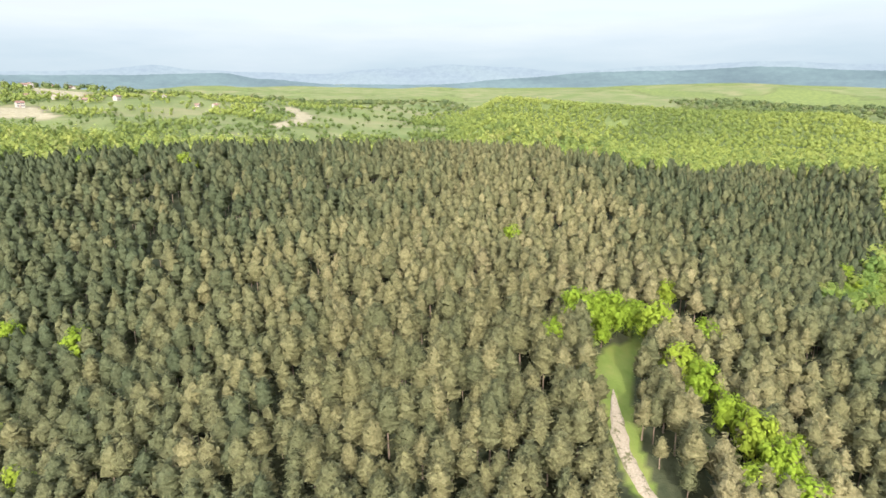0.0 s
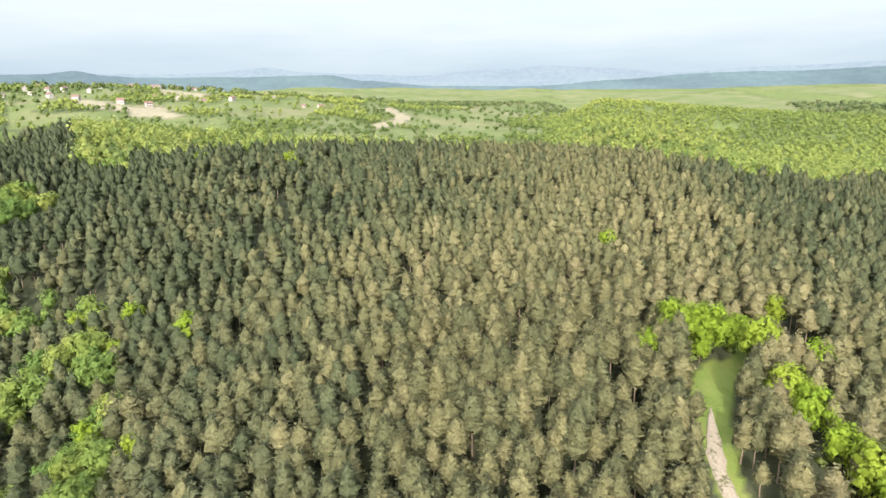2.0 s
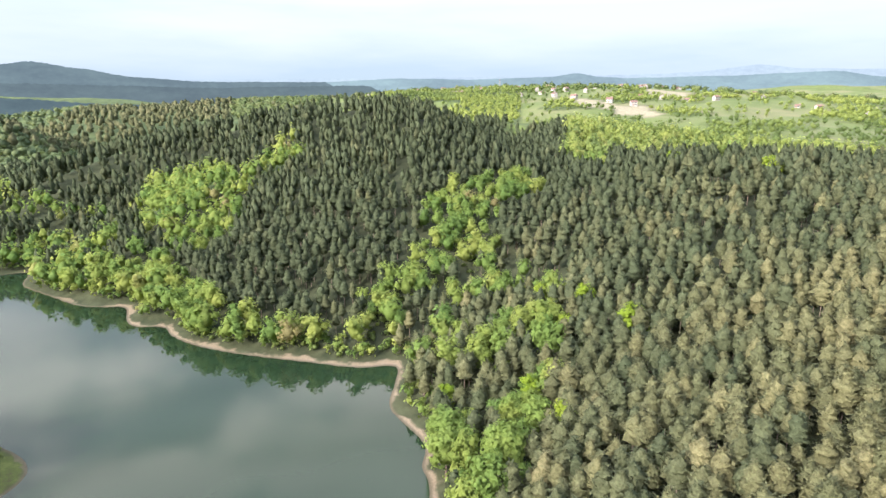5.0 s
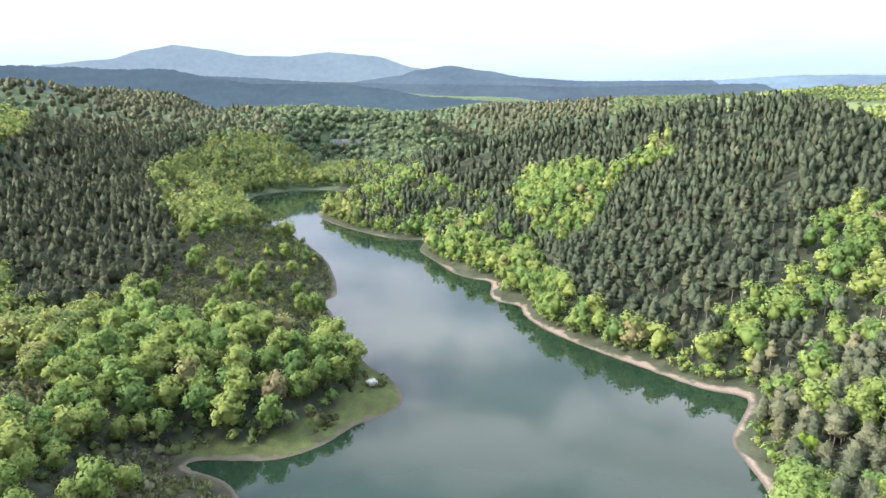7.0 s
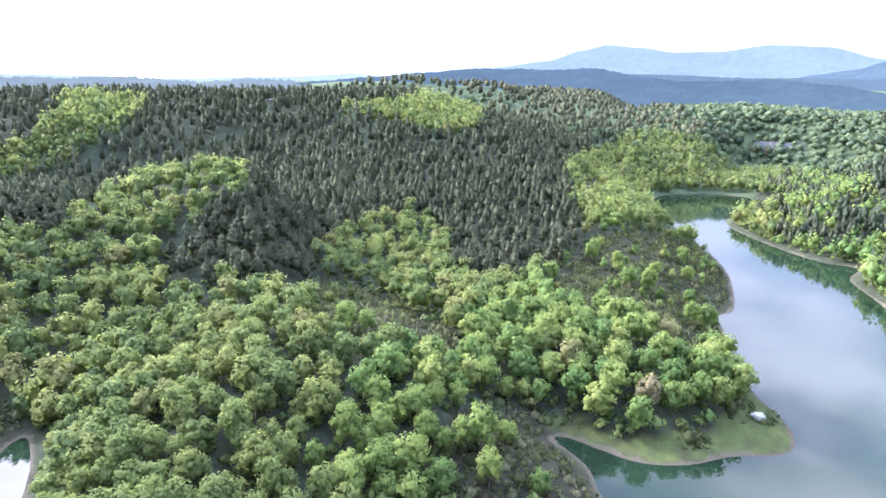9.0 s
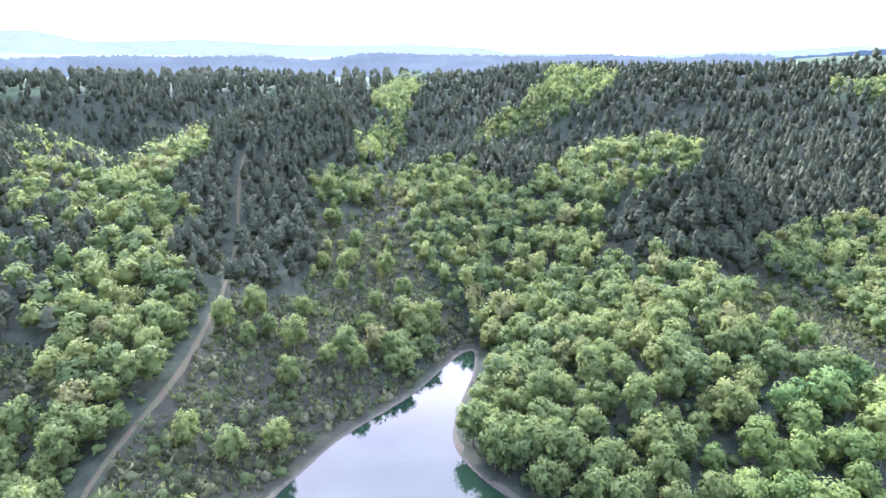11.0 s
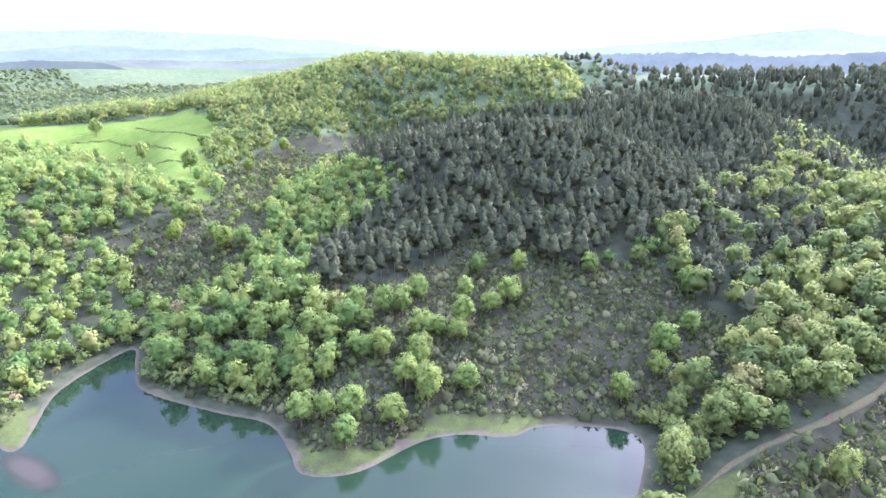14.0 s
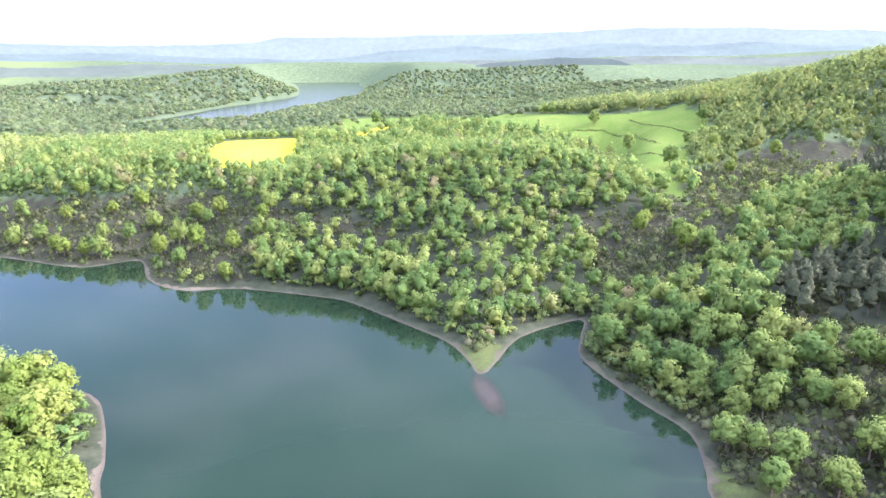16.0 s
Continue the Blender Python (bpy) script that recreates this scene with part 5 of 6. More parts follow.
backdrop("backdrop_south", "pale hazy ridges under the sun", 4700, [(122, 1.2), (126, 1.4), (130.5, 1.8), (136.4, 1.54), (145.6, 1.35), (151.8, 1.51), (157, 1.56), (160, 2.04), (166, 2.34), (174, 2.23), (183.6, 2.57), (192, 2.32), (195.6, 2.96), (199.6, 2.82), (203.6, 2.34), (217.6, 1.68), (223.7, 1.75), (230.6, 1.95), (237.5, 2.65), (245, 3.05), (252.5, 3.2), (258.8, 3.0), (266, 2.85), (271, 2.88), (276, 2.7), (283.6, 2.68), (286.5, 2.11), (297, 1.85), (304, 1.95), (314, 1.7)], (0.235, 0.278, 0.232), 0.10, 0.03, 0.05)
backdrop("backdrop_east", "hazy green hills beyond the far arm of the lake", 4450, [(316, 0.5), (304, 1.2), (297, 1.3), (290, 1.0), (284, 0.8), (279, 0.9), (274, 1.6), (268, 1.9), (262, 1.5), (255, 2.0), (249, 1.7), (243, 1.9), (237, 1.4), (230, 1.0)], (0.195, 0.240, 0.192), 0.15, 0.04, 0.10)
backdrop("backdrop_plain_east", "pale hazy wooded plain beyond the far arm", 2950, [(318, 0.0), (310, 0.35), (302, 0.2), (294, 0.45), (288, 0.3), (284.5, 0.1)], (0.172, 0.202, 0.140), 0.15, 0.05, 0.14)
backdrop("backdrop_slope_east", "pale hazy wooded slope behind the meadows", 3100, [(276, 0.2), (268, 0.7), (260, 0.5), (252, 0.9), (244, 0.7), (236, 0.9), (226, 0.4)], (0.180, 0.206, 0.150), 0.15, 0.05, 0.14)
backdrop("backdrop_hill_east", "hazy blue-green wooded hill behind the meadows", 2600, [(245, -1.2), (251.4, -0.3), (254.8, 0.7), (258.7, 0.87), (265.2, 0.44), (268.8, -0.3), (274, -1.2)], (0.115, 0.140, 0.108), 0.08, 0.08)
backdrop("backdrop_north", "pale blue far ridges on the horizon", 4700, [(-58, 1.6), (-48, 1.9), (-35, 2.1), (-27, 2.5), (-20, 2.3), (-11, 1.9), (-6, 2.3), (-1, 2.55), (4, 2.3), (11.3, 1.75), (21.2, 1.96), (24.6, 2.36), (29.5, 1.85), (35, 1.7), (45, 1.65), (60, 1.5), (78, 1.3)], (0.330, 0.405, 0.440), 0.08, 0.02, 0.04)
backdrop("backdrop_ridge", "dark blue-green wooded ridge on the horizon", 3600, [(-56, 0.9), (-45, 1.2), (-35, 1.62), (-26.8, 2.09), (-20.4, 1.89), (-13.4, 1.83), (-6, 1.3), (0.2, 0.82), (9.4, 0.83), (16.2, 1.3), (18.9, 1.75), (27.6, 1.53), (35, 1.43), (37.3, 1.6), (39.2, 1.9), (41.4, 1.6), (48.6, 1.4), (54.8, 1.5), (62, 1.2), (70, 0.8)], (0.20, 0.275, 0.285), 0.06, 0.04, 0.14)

# ---- woods ----
rng = np.random.default_rng(7)


def off_track(px, py, room):
    """True away from the two dirt tracks."""
    best = np.full(len(px), 1e9)
    for line in (TRACK_NORTH, TRACK_SOUTH):
        for (x0, y0), (x1, y1) in zip(line, line[1:]):
            ex, ey = x1 - x0, y1 - y0
            u = np.clip(((px - x0) * ex + (py - y0) * ey) / (ex * ex + ey * ey), 0, 1)
            best = np.minimum(best, np.hypot(px - x0 - u * ex, py - y0 - u * ey))
    return best > room


thin = lambda px, py, r0, r1, q: rng.uniform(0, 1, len(px)) > q * smooth(r0, r1, np.hypot(px, py))
px, py = scatter(rng, 3.35, -660, 640, -640, 640)
cv, dd, rr = cover_at(px, py), on_net(GD, px, py), np.hypot(px, py)
ok = ((cv == 1) | (cv == 8) & (vnoise(px, py, 7, 51) > 0.5)) & (dd > 4) & (rr > 25) & (rr < 640) & (rng.uniform(0, 1, len(px)) < np.where((py > 0) & (px > -140), 0.93 - 0.31 * smooth(150, 200, rr), 0.62)) & thin(px, py, 290, 450, 0.6)
ok &= ((rr < 230) | in_sight(px, py, 13, 0.004)) & off_track(px, py, np.where(py < -165, 2.2, 2.0)) & (off_track(px * 1.08, py * 1.08, 1.8) & off_track(px * 1.16, py * 1.16, 1.3) | (py < 0))
px, py, rr = px[ok], py[ok], rr[ok]
order = np.argsort(np.hypot(px - 5, py - 95))
px, py, rr = px[order], py[order], rr[order]
size = rng.uniform(0.74, 1.14, len(px)) * (1 + 0.28 * smooth(330, 480, rr))
NEAR_PINES = 300
size *= np.where(off_track(px, py, 5.0) | (py < 0), 1.0, 0.8)
# shade on the north hill and the southern slopes put into a darker needle tint
stand_shade = np.where((px < -150) & (py > -60), -0.02, np.where(py < 0, 0.10, 0.51))
pine_tint = stand_shade + 0.50 * (smooth(-90, 60, px) - 0.62) * (py > 0) * (stand_shade > 0.5) + 0.28 * (vnoise(px, py, 60, 15) - 0.5) + rng.normal(0, 0.17, len(px)) - 0.36 * smooth(35, 95, px) * (py > 0)
pine_tint = pine_tint + (0.16 * (1 - smooth(130, 190, rr)) - 0.16 * smooth(150, 260, rr)) * (py > 0)
pine_mid = [pine_crown(rng, 5, 160, 6, wide=2.2, big=0.6, blunt=1.4, bole=True, clear=0.44) for i in range(9)]
pine_low = [pine_crown(rng, 4, 44, 5, big=0.8, bole=True, clear=0.38) for i in range(9)]
pine_far = [pine_crown(rng, 2, 10, 4, big=1.25) for i in range(8)]
PINE_LABEL = "dense plantation of grey-green pines with pale tips"
for name, lo, hi, temps in (("pine_stand", 0, 150, pine_mid), ("pine_forest", 150, 270, pine_low), ("pine_hillside", 270, 900, pine_far)):
    s = np.where((rr >= lo) & (rr < hi) & (np.arange(len(px)) >= NEAR_PINES))[0]
    for end, label, mat, pick in (("", PINE_LABEL, M_PINE, py > -10), ("_south", "dense dark pines on the southern slopes, haze in their tone", M_PINE_HAZE, py <= -10)):
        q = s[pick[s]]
        plant(name + end, label, "pine forest", temps, [mat, M_BARK], px[q], py[q], size[q], rng, pine_tint[q])


def tree_thing(name, label, category, group, crown, trunk, at, turn, scale):
    root = tagged(new(name), label, category, group)
    for part_name, mesh in (("trunk", trunk), ("crown", crown)):
        ob = new(part_name, mesh)
        ob.parent = root
    broad, tall = rng.uniform(0.88, 1.10), rng.uniform(0.88, 1.14)
    root.matrix_basis = Matrix.LocRotScale(at, Euler((0, 0, turn)), (scale * broad, scale * rng.uniform(0.86, 1.08), scale * tall))
    return root


def near_trees(name, label, category, group, makers, px, py, size):
    px, py = np.asarray(px, float), np.asarray(py, float)
    z = on_net(GZ, px, py) - 0.1
    models = []
    for crown, trunk, leaf in makers:
        models.append((mesh_from(name + "_crown", crown[0], crown[1], [leaf], normals=crown[3]), mesh_from(name + "_trunk", trunk[0], trunk[1], [M_BARK], flat=False)))
    for i in range(len(px)):
        c, t = models[i % len(models)]
        tree_thing(name, label, category, group, c, t, (px[i], py[i], z[i]), rng.uniform(0, 6.28), size[i])


makers = [(pine_crown(rng, 7, 520, 8, wide=2.2, big=0.5, blunt=1.4, clear=0.44), trunk_mesh(rng, 9.5, 0.17, limbs=0), M_PINE) for i in range(6)]
near_trees("pine_tree", "tall grey-green pine with pale needle tips in a dense stand", "pine tree", "pines of the near stand", makers, px[:NEAR_PINES], py[:NEAR_PINES], size[:NEAR_PINES])

# broadleaf trees
bx, by = scatter(rng, 5.3, -660, 640, -640, 640)
cv, dd, rr = cover_at(bx, by), on_net(GD, bx, by), np.hypot(bx, by)
ok = (((cv == 2) | (cv == 8) & (vnoise(bx, by, 7, 51) <= 0.5)) & (rng.uniform(0, 1, len(bx)) < np.where((bx > 60) & (by < -45) & (rr < 190), 0.75, 0.96)) | (cv == 3) & (rr > 185) & (rng.uniform(0, 1, len(bx)) < 0.22)) & (dd > 1.8 + 3.2 * vnoise(bx, by, 24, 22)) & (rr > 45) & (rr < 640) & (rr < np.where((by > 60) & (np.abs(bx) < by * 1.8), 560, 640)) & thin(bx, by, 380, 560, 0.2) & ((bx < 100) | (by < 45) | (by > 100) | (dd > 6.5))
ok &= ((rr < 230) | in_sight(bx, by, 10, 0.004)) & off_track(bx, by, 2.6)
bx, by, rr, scrub = bx[ok], by[ok], rr[ok], cv[ok] == 3
order = np.argsort(np.where(rr > 92, rr, rr + 900))
bx, by, rr, scrub = bx[order], by[order], rr[order], scrub[order]
size = rng.uniform(0.72, 1.28, len(bx)) * (1 + 0.18 * smooth(300, 480, rr)) * np.where((on_net(GD, bx, by) < 16) & (by > 0), 1.2, 1.0) * np.where(scrub, 0.55, 1) * np.where(bx > 160, 0.88, 1)
NEAR_LEAF = 125
glade = (np.abs(bx - 44) < 32) & (np.abs(by - 105) < 35)
point = (bx > 85) & (bx < 160) & (by > 45) & (by < 100)
size = np.where(glade, 0.72 * size, size)
south = (by < -20) & (bx < 60 + 0.35 * np.maximum(0, -by - 100)) & ((bx > -75) | (by < -85)) | (by < -100) & (rr > 320) | (by < -20) & (bx < 0) & (rr > 300)
leaf_mid = [leaf_crown(rng, 400, big=0.74, lobes=9, sides=4) for i in range(7)]
leaf_low = [leaf_crown(rng, 104, big=1.0, lobes=3, sides=4) for i in range(6)]
leaf_far = [leaf_crown(rng, 26, big=1.75, lobes=0, sides=4, core=0.6) for i in range(6)]
for name, lo, hi, temps in (("oak_grove", 0, 170, leaf_mid), ("oak_wood", 170, 290, leaf_low), ("oak_hillside", 290, 900, leaf_far)):
    s = np.where((rr >= lo) & (rr < hi) & (np.arange(len(bx)) >= NEAR_LEAF))[0]
    north = (by > 250) & (rr > 320)
    for end, label, mat, pick in (("", "fresh yellow-green broadleaf wood in spring leaf", M_LEAF, ~south & ~north & ~point), ("_point", "yellow-green wood on the near point", M_BUD, point), ("_north", "pale green broadleaf wood on the plateau", M_PLATEAU, north), ("_south", "grey-green oak wood on the southern slopes", M_COOL, south)):
        q = s[pick[s]]
        plant(name + end, label, "broadleaf wood", temps, [mat], bx[q], by[q], size[q], rng)
oaks = [(leaf_crown(rng, 740, big=0.58, lobes=14, sides=4, core=0.66), trunk_mesh(rng, 4.6, 0.2, limbs=5, reach=2.2), M_LEAF) for i in range(7)]
cool = [(c, t, M_COOL) for c, t, leaf in oaks]
young = [(c, t, M_SPRING) for c, t, leaf in oaks]
bud = [(c, t, M_BUD) for c, t, leaf in oaks]
for label, kinds, pick in (("round-crowned broadleaf tree in fresh yellow-green leaf", oaks, ~south & ~glade & ~point), ("bright yellow-green tree beside the pine clearing", young, glade), ("bright yellow-green tree on the near point of the bank", bud, point), ("round-crowned oak in grey-green spring leaf", cool, south)):
    q = np.where(pick[:NEAR_LEAF])[0]
    near_trees("oak_tree", label, "tree", "broadleaf trees by the lake", kinds, bx[q], by[q], size[q])
for where, label, lo, hi, kinds in ((TREES_SOUTH, "small broadleaf tree standing alone on the heath slope", 0.75, 1.25, cool), (TREES_EAST, "small broadleaf tree standing among heath bushes", 0.8, 1.2, oaks),
                                    (TREES_GULLY, "pale round broadleaf tree in the heath gully", 0.85, 1.3, cool), (TREES_WEST, "small broadleaf tree on the low headland", 0.7, 1.15, oaks),
                                    (TREES_SHORE, "low yellow-green broadleaf tree on the open eastern slope", 0.8, 1.25, oaks[:3] + bud[3:]), (TREES_FIELD, "single broadleaf tree on the green meadow", 0.9, 1.4, oaks),
                                    (TREES_TRACK, "bright yellow-green tree among dark pines", 0.95, 1.3, young), (TREES_BANK, "bright yellow-green tree among pines on the bank", 0.7, 1.0, young)):
    near_trees("oak_tree", label, "tree", "single broadleaf trees", kinds, [p[0] for p in where], [p[1] for p in where], rng.uniform(lo, hi, len(where)))
blossom = [(leaf_crown(rng, 420, tall=2.8, wide=1.7, big=0.34, lobes=8, core=0.6), trunk_mesh(rng, 1.4, 0.09, limbs=3, reach=0.9), M_BLOSSOM)]
near_trees("hawthorn", "white-blossomed hawthorn bush on the grassy headland", "bush", "", blossom, [HAWTHORN[0][0]], [HAWTHORN[0][1]], [1.0])

# heath bushes
hx, hy = scatter(rng, 1.65, -420, 420, -420, 300)
cv, dd, rr = cover_at(hx, hy), on_net(GD, hx, hy), np.hypot(hx, hy)
ok = ((cv == 3) & (dd > 2.5) | (cv == 1) & (hy < -20) & (rr < 260) & (vnoise(hx, hy, 9, 63) > 0.55) | (cv == 2) & (hx > 60) & (hy < -45) & (rr < 180) & (dd > 3) | (cv == 6) & (dd > 3) & (vnoise(hx, hy, 7, 18) > 0.62)) & (rr < 360) & (rng.uniform(0, 1, len(hx)) < (0.62 + 0.45 * vnoise(hx, hy, 12, 14)) * np.where(rr > 230, 0.6, 1)) & off_track(hx, hy, 2.4)
hx, hy = hx[ok], hy[ok]
bushes = [bush(rng, 7) for i in range(7)]
plant("heath_bushes", "low grey-brown heath bushes covering the open slope", "bushes", bushes, [M_HEATH], hx, hy, rng.uniform(0.6, 1.0, len(hx)) * np.where(rng.uniform(0, 1, len(hx)) < 0.2, 2.2, 1.05), rng)

# undergrowth between the near trees
ux, uy = scatter(rng, 3.2, -260, 420, -300, 260)
cv, dd, rr = cover_at(ux, uy), on_net(GD, ux, uy), np.hypot(ux, uy)
ok = (cv == 2) & (dd > 4) & (rr > 60) & (rr < np.where(ux > 120, 400, 230)) & (rng.uniform(0, 1, len(ux)) < np.where(rr > 190, 0.45, 0.75)) & off_track(ux, uy, 2.6)
low = [leaf_crown(rng, 8, tall=2.2, wide=1.6, big=1.05, lobes=0, sides=4, core=0.7) for i in range(6)]
plant("undergrowth", "low green undergrowth between the broadleaf trees", "bushes", low, [M_COOL], ux[ok], uy[ok], rng.uniform(0.7, 1.3, ok.sum()), rng, rng.uniform(0.0, 0.4, ok.sum()))

# hedge lines across the green meadow
hedge = [bush(rng, 12, tall=2.0, wide=1.6) for i in range(5)]
for line in (HEDGE_A, HEDGE_B, HEDGE_C, HEDGE_D):
    p = np.array(line, float)
    t = np.linspace(0, len(p) - 1.001, 150)
    k = t.astype(int)
    q = p[k] + (p[k + 1] - p[k]) * (t - k)[:, None] + rng.normal(0, 0.6, (150, 2))
    q = q[rng.uniform(0, 1, 150) < 0.8]
    plant("hedge", "low brown-green hedge between strips of meadow", "hedge", hedge, [M_HEATH], q[:, 0], q[:, 1], rng.uniform(0.25, 0.6, len(q)), rng)

# leafy bushes that fill the wooded banks down to the beach
sx, sy = scatter(rng, 2.7, -540, 300, -180, 280)
cv, dd, rr = cover_at(sx, sy), on_net(GD, sx, sy), np.hypot(sx, sy)
ok = ((cv == 1) | (cv == 2) | (cv == 8)) & (dd > np.where(sy > 0, 2.6, 1.4) + 3.0 * vnoise(sx, sy, 18, 21)) & (dd < 9) & (rr < 420) & (rng.uniform(0, 1, len(sx)) < 0.85)
thicket = [leaf_crown(rng, 42, tall=3.6, wide=1.9, big=0.95, lobes=2, sides=4, core=0.5) for i in range(6)]
for end, label, mat, pick in (("", "fresh green leafy bushes along the lake bank", M_LEAF, sy > -20), ("_south", "grey-green leafy bushes along the southern bank", M_COOL, sy <= -20)):
    q = ok & pick
    plant("bank_bushes" + end, label, "bushes", thicket, [mat], sx[q], sy[q], rng.uniform(0.7, 1.4, q.sum()), rng)

# the leafy plateau, crown by crown
nx, ny = scatter(rng, 7.6, -900, 900, 60, 1080)
nr, na, cv = np.hypot(nx, ny), np.degrees(np.arctan2(-nx, ny)) % 360, cover_at(nx, ny)
ok = (nr > 560) & (nr < 1080) & ((na < 62) | (na > 308)) & ((cv == 2) | (cv == 4) & (rng.uniform(0, 1, len(nx)) < 0.34 * vnoise(nx, ny, 45, 66))) & (vnoise(nx, ny, 22, 61) > 0.16) & (on_net(GD, nx, ny) > 8) & in_sight(nx, ny, 8, 0.0)
small = [leaf_crown(rng, 9, tall=7, wide=3.9, big=1.9, lobes=0, sides=4, core=0.6) for i in range(6)]
plant("plateau_woods", "pale yellow-green broadleaf woods on the plateau", "far woods", small, [M_PLATEAU], nx[ok], ny[ok], rng.uniform(0.7, 1.35, ok.sum()), rng, 0.95 * vnoise(nx[ok], ny[ok], 150, 64) + rng.uniform(-0.05, 0.25, ok.sum()) - 0.45 * (cv[ok] == 4))
# far woods, in clumps
fx, fy = scatter(rng, 12.5, -1700, 1700, -1500, 1700)
rr, cv, dd = np.hypot(fx, fy), cover_at(fx, fy), on_net(GD, fx, fy)
away = np.degrees(np.arctan2(-fx, fy)) % 360
ok = (rr > np.where((away < 62) | (away > 308), 1080, 640)) & (rr < np.where((away > 126) & (away < 225), 930, 1500)) & (((cv == 1) | (cv == 2)) & (rng.uniform(0, 1, len(fx)) < 0.8) | (cv == 4) & (rng.uniform(0, 1, len(fx)) < np.where(fy > 250, 0.16, 0.05))) & (dd > 8)
ok &= in_sight(fx, fy, 8, 0.0)
fx, fy, cv = fx[ok], fy[ok], cv[ok]
gx, gy = scatter(rng, 9.0, -950, -480, -220, 160)
gr, ga = np.hypot(gx, gy), np.degrees(np.arctan2(-gx, gy)) % 360
valley = (cover_at(gx, gy) != 6) & (gr > 560) & (gr < 900) & (ga > 82) & (ga < 114) & (on_net(GD, gx, gy) > 6) & in_sight(gx, gy, 8, 0.0)
slope = [leaf_crown(rng, 14, tall=8.5, wide=4.4, big=2.2, lobes=0, sides=5, core=0.76) for i in range(6)]
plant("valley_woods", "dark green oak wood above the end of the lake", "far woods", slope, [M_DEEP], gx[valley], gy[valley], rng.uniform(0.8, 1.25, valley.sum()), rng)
ex, ey = scatter(rng, 24.0, 600, 2500, -500, 1700)
er = np.hypot(ex, ey)
ok = (er > 1500) & (er < 2400) & (on_net(GD, ex, ey) > 8) & (vnoise(ex, ey, 90, 17) > 0.1)
ok &= in_sight(ex, ey, 9, 0.0)
clumps = [leaf_crown(rng, 10, tall=9, wide=6.6, big=3.4, lobes=0, sides=4, core=0.76) for i in range(6)]
tips = [pine_crown(rng, 2, 8, 5, tall=12, wide=4.2, big=2.0) for i in range(5)]
for name, label, kind, mat in (("far_pine_woods", "dark far pine woods on the ridges", 1, M_PINE_HAZE), ("far_oak_woods", "pale green far broadleaf woods", 2, M_PALE), ("far_oak_woods_south", "dark green far oak woods", 3, M_DEEP)):
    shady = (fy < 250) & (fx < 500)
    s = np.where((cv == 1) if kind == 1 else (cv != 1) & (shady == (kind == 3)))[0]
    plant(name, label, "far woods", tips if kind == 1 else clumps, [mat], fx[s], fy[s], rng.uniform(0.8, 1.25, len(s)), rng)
plant("far_shore_woods", "hazy woods on the far shore", "far woods", clumps, [M_PALE], ex[ok], ey[ok], rng.uniform(1.0, 1.7, ok.sum()), rng)

# ---- tracks ----
def track(name, label, points, width, material):
    """A dirt track laid over the ground, with worn ruts."""
    p = np.array(points, float)
    t = np.linspace(0, len(p) - 1, 14 * (len(p) - 1) + 1)
    i = np.minimum(t.astype(int), len(p) - 2)
    u = (t - i)[:, None]
    a, b, c, d = p[np.maximum(i - 1, 0)], p[i], p[i + 1], p[np.minimum(i + 2, len(p) - 1)]
    c_ = 0.5 * (2 * b + (c - a) * u + (2 * a - 5 * b + 4 * c - d) * u ** 2 + (3 * b - a - 3 * c + d) * u ** 3)
    tan = unit(np.gradient(c_, axis=0))
    nrm = np.stack([-tan[:, 1], tan[:, 0]], 1)
    w = width * (0.5 + 0.3 * (vnoise(c_[:, 0], c_[:, 1], 3, 41) - 0.5)) * (0.1 + 0.9 * smooth(0, 1.6, t))
    rows = []
    for k, lift in ((-1, -0.25), (-0.9, 0.10), (-0.45, 0.05), (0, 0.14), (0.45, 0.05), (0.9, 0.10), (1, -0.25)):
        q = c_ + nrm * (k * w * (1 + 0.35 * (vnoise(c_[:, 0], c_[:, 1], 1.3, 42 + (k > 0)) - 0.5)))[:, None]
        rows.append(np.stack([q[:, 0], q[:, 1], on_net(GZ, q[:, 0], q[:, 1]) + lift + 0.12], 1))
    n = len(c_)
    v = np.concatenate(rows)
    i, j = np.meshgrid(np.arange(6), np.arange(n - 1), indexing="ij")
    k = (i * n + j).ravel()
    me = mesh_from(name, v, np.stack([k, k + 1, k + 1 + n, k + n], -1)[:, ::-1], [material], flat=False)
    tagged(new(name, me), label, "track", "", "structure")


def earth_material(name, dark, pale, grassy):
    m, nt, out = node_material(name)
    geo = nt.nodes.new("ShaderNodeNewGeometry")
    fine, mid = noise_node(nt, geo.outputs["Position"], 3.0, 5, 0.7), noise_node(nt, geo.outputs["Position"], 0.7, 4, 0.7)
    b = nt.nodes.new("ShaderNodeBsdfPrincipled")
    b.inputs["Roughness"].default_value, b.inputs["Specular IOR Level"].default_value = 0.95, 0.02
    earth = ramp_node(nt, fine, [(0.3, dark), (0.7, pale)])
    turf = ramp_node(nt, fine, [(0.3, (0.05, 0.050, 0.026)), (0.7, (0.09, 0.092, 0.040))])
    nt.links.new(mix_node(nt, ramp_node(nt, mid, [(0.60 - grassy, (0, 0, 0)), (0.72 - grassy, (1, 1, 1))]), earth, turf), b.inputs["Base Color"])
    nt.links.new(b.outputs["BSDF"], out.inputs["Surface"])
    return m


M_EARTH = earth_material("track_earth", (0.150, 0.128, 0.094), (0.265, 0.232, 0.178), 0.06)
M_EARTH_DARK = earth_material("slope_earth", (0.050, 0.039, 0.023), (0.108, 0.081, 0.048), 0.18)
track("track_pines", "pale dirt track through the pine clearing", TRACK_NORTH, 2.4, M_EARTH)
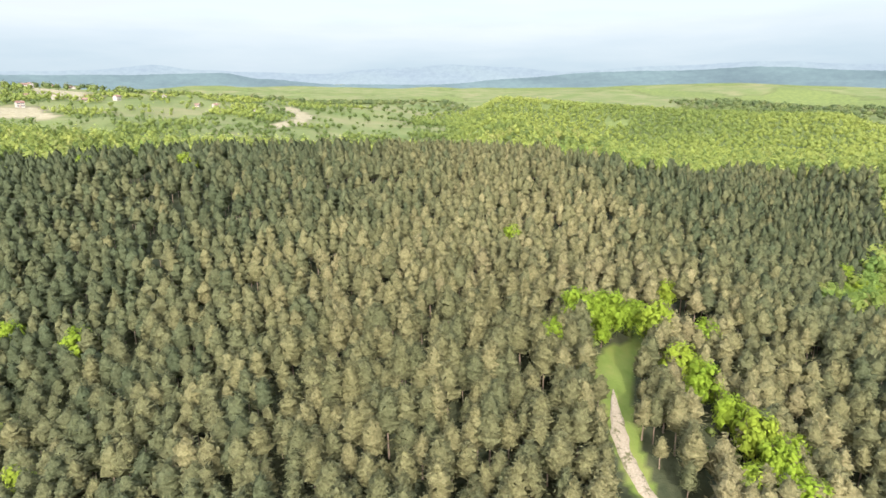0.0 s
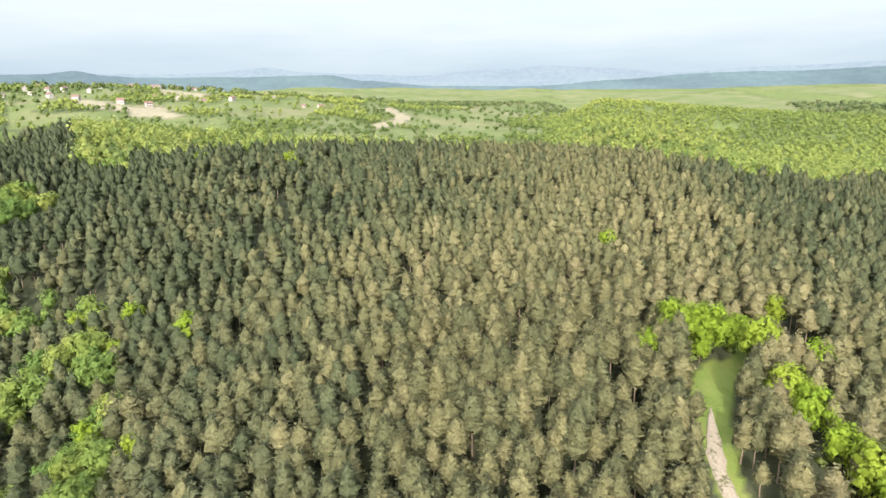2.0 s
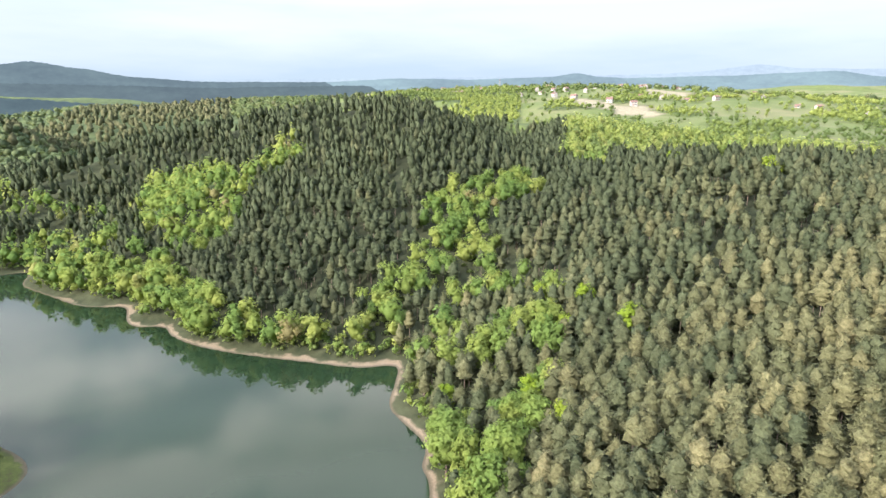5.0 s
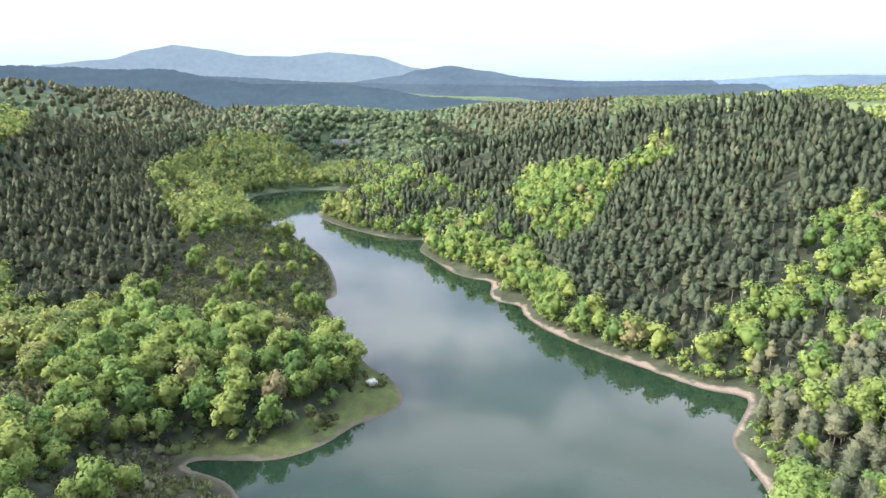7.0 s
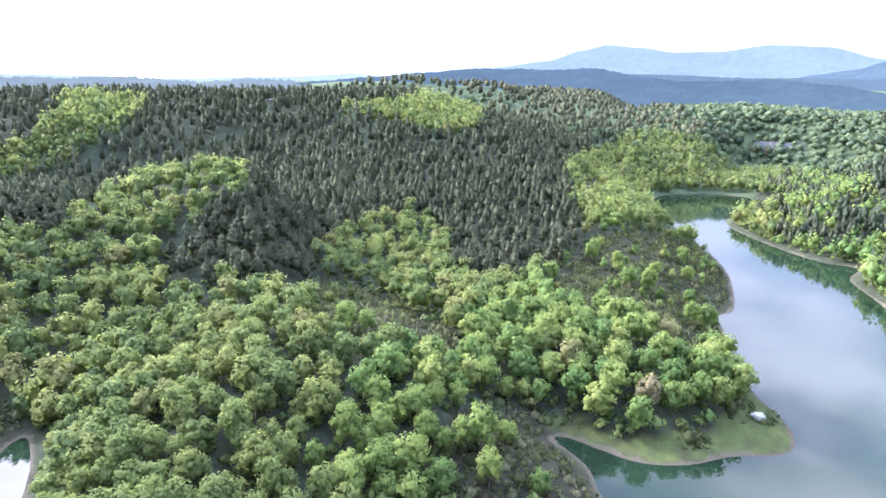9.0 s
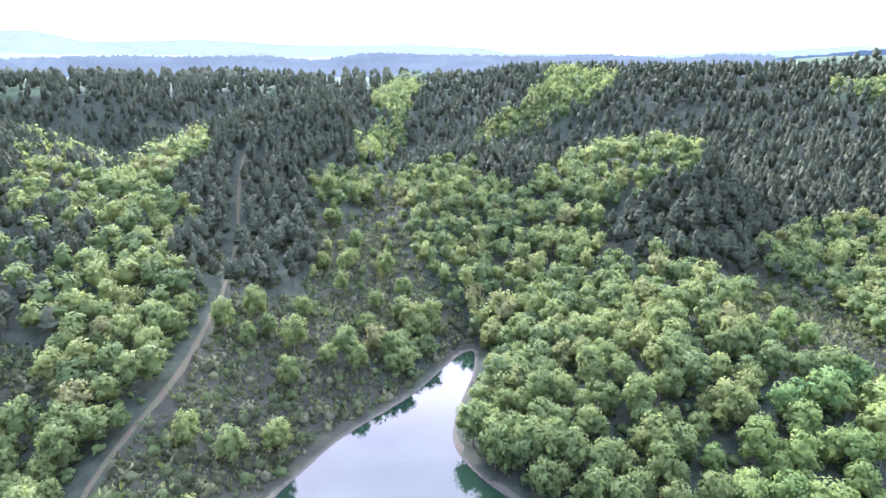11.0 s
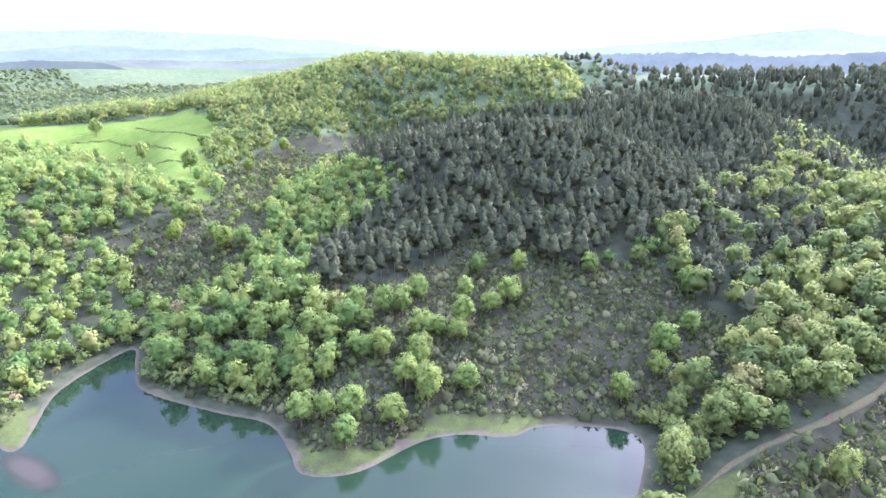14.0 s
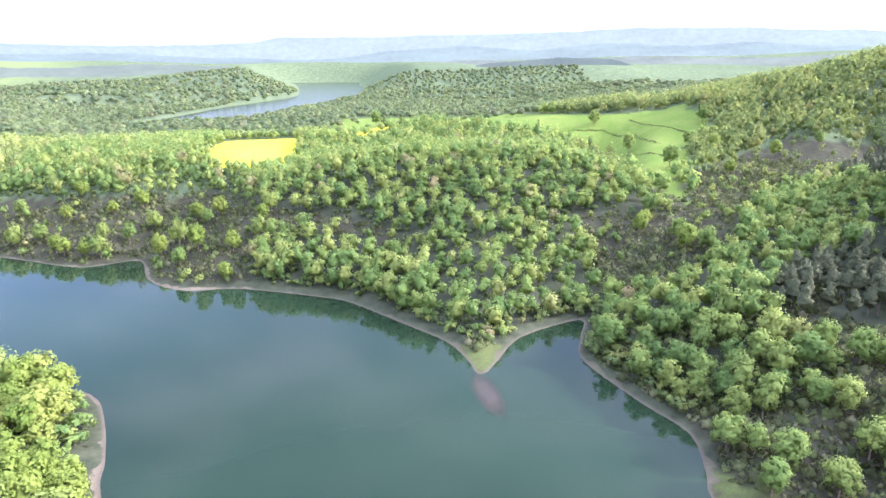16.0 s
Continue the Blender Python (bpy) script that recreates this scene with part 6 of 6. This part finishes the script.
track("track_slope", "worn dirt track climbing the heath slope", TRACK_SOUTH, 1.6, M_EARTH_DARK)

# ---- village ----
def plain_material(name, lo, hi, scale=1.5, rough=0.85):
    m, nt, out = node_material(name)
    tc = nt.nodes.new("ShaderNodeTexCoord")
    b = nt.nodes.new("ShaderNodeBsdfPrincipled")
    b.inputs["Roughness"].default_value = rough
    nt.links.new(ramp_node(nt, noise_node(nt, tc.outputs["Object"], scale, 5), [(0.3, lo), (0.7, hi)]), b.inputs["Base Color"])
    nt.links.new(b.outputs["BSDF"], out.inputs["Surface"])
    return m


M_WALL = plain_material("lime_plaster", (0.23, 0.222, 0.20), (0.33, 0.318, 0.29), 0.8)
M_TILE = plain_material("clay_tiles", (0.12, 0.068, 0.052), (0.18, 0.105, 0.082), 2.5)
M_PANE = plain_material("window_glass", (0.04, 0.05, 0.06), (0.07, 0.08, 0.09), 0.5, 0.1)
M_DOOR = plain_material("brown_door", (0.16, 0.09, 0.05), (0.24, 0.14, 0.08), 3.0)


def part(name, bm, material, parent, label=""):
    me = bpy.data.meshes.new(name)
    bm.to_mesh(me)
    bm.free()
    me.materials.append(material)
    ob = new(name, me)
    ob.parent = parent
    return tagged(ob, label) if label else ob


def box(x0, x1, y0, y1, z0, z1, bevel=0.0):
    bm = bmesh.new()
    bmesh.ops.create_cube(bm, size=1)
    for v in bm.verts:
        v.co = ((x0, x1)[v.co.x > 0], (y0, y1)[v.co.y > 0], (z0, z1)[v.co.z > 0])
    if bevel:
        bmesh.ops.bevel(bm, geom=bm.edges[:], offset=bevel, segments=1, affect="EDGES")
    return bm


def house(long, deep, tall):
    """A gabled village house; its ridge runs along x."""
    root = new("house")
    bm = box(-long / 2, long / 2, -deep / 2, deep / 2, -1.5, tall)
    for x in (-long / 2, long / 2):
        vs = [bm.verts.new(p) for p in ((x, -deep / 2, tall), (x, deep / 2, tall), (x, 0, tall + deep * 0.28))]
        bm.faces.new(vs)
    part("wall", bm, M_WALL, root)
    bm = bmesh.new()
    e, o = 0.5, 0.28 * 0.5 / 0.5
    prof = [(-deep / 2 - e, tall - e * 0.56), (0, tall + deep * 0.28 + 0.05), (deep / 2 + e, tall - e * 0.56), (deep / 2 + e, tall - e * 0.56 + 0.22), (0, tall + deep * 0.28 + 0.30), (-deep / 2 - e, tall - e * 0.56 + 0.22)]
    a = [bm.verts.new((-long / 2 - e, y, z)) for y, z in prof]
    b = [bm.verts.new((long / 2 + e, y, z)) for y, z in prof]
    for i in range(6):
        j = (i + 1) % 6
        bm.faces.new((a[i], a[j], b[j], b[i]))
    bm.faces.new(a[::-1])
    bm.faces.new(b)
    roof = part("roof", bm, M_TILE, root)
    part("chimney", box(long * 0.2, long * 0.2 + 0.7, 0.4, 1.1, tall + 0.5, tall + deep * 0.28 + 1.1, 0.04), M_WALL, roof)
    for s in (-1, 1):
        for i in range(4):
            x = -long * 0.36 + i * long * 0.24
            for z in ((1.0, 2.3),) if tall < 4 else ((1.0, 2.3), (3.7, 5.0)):
                y = s * deep / 2
                if s < 0 and i == 1 and z[0] < 2:
                    part("door", box(x - 0.5, x + 0.5, y - 0.06, y + 0.04, 0, 2.1, 0.02), M_DOOR, root)
                else:
                    part("window", box(x - 0.55, x + 0.55, y - 0.05, y + 0.05, z[0], z[1], 0.02), M_PANE, root)
    return root


models = [tagged(house(l, d, h), label, "house", "village houses") for l, d, h, label in
          ((7.5, 5.6, 4.9, "two-storey white house with a red tiled roof"), (6.2, 5, 2.7, "low white house with a red tiled roof"), (8.6, 5.4, 2.8, "long pale farm building with a tiled roof"))]
BEYOND = [(x + 34 * math.cos(2.1 * i), y + 30 * math.sin(2.1 * i)) for i, (x, y) in enumerate(HOUSES)]
for n, (x, y) in enumerate(HOUSES + HOUSES_PLATEAU + BEYOND):
    z = float(on_net(GZ, np.array([x]), np.array([y]))[0])
    turn = (n * 67) % 180 - 40
    m = pose(x, y, z, 0, 0, turn)
    if n < 3:
        models[n].matrix_basis = m
    else:
        copy_thing(models[n % 3], m)


def tower(x, y):
    z = float(on_net(GZ, np.array([x]), np.array([y]))[0])
    root = tagged(new("minaret"), "slender white village tower with a pointed roof", "tower")
    for name, prof, mat in (("shaft", [(-1, 1.1), (2, 1.0), (2.2, 0.85), (9.0, 0.7), (9.2, 1.15), (9.9, 1.15), (10.0, 0.6), (12, 0.58)], M_WALL), ("roof", [(12, 0.75), (12.2, 0.8), (15.5, 0.05)], M_TILE)):
        v, t = lathe(prof, 12, rng, 0.0)
        ob = new(name, mesh_from(name, v, t, [mat]))
        ob.parent = root
    root.matrix_basis = pose(x, y, z)


tower(*TOWER[0])


def causeway(a, b):
    """A long low concrete wall with a coping and posts, at the end of the lake."""
    za, zb = (float(on_net(GZ, np.array([p[0]]), np.array([p[1]]))[0]) for p in (a, b))
    long = math.hypot(b[0] - a[0], b[1] - a[1])
    root = tagged(new("causeway_wall"), "long low pale concrete wall at the end of the lake", "wall")
    part("wall", box(0, long, -0.4, 0.4, -6, 2.6, 0.05), M_WALL, root)
    part("coping", box(-0.2, long + 0.2, -0.55, 0.55, 2.6, 2.9, 0.05), M_WALL, root)
    for i in range(9):
        x = long * i / 8
        part("post", box(x - 0.25, x + 0.25, -0.65, -0.4, -6, 2.6, 0.03), M_WALL, root)
    root.matrix_basis = pose(a[0], a[1], max(za, zb), 0, 0, math.degrees(math.atan2(b[1] - a[1], b[0] - a[0])))


causeway(*CAUSEWAY)
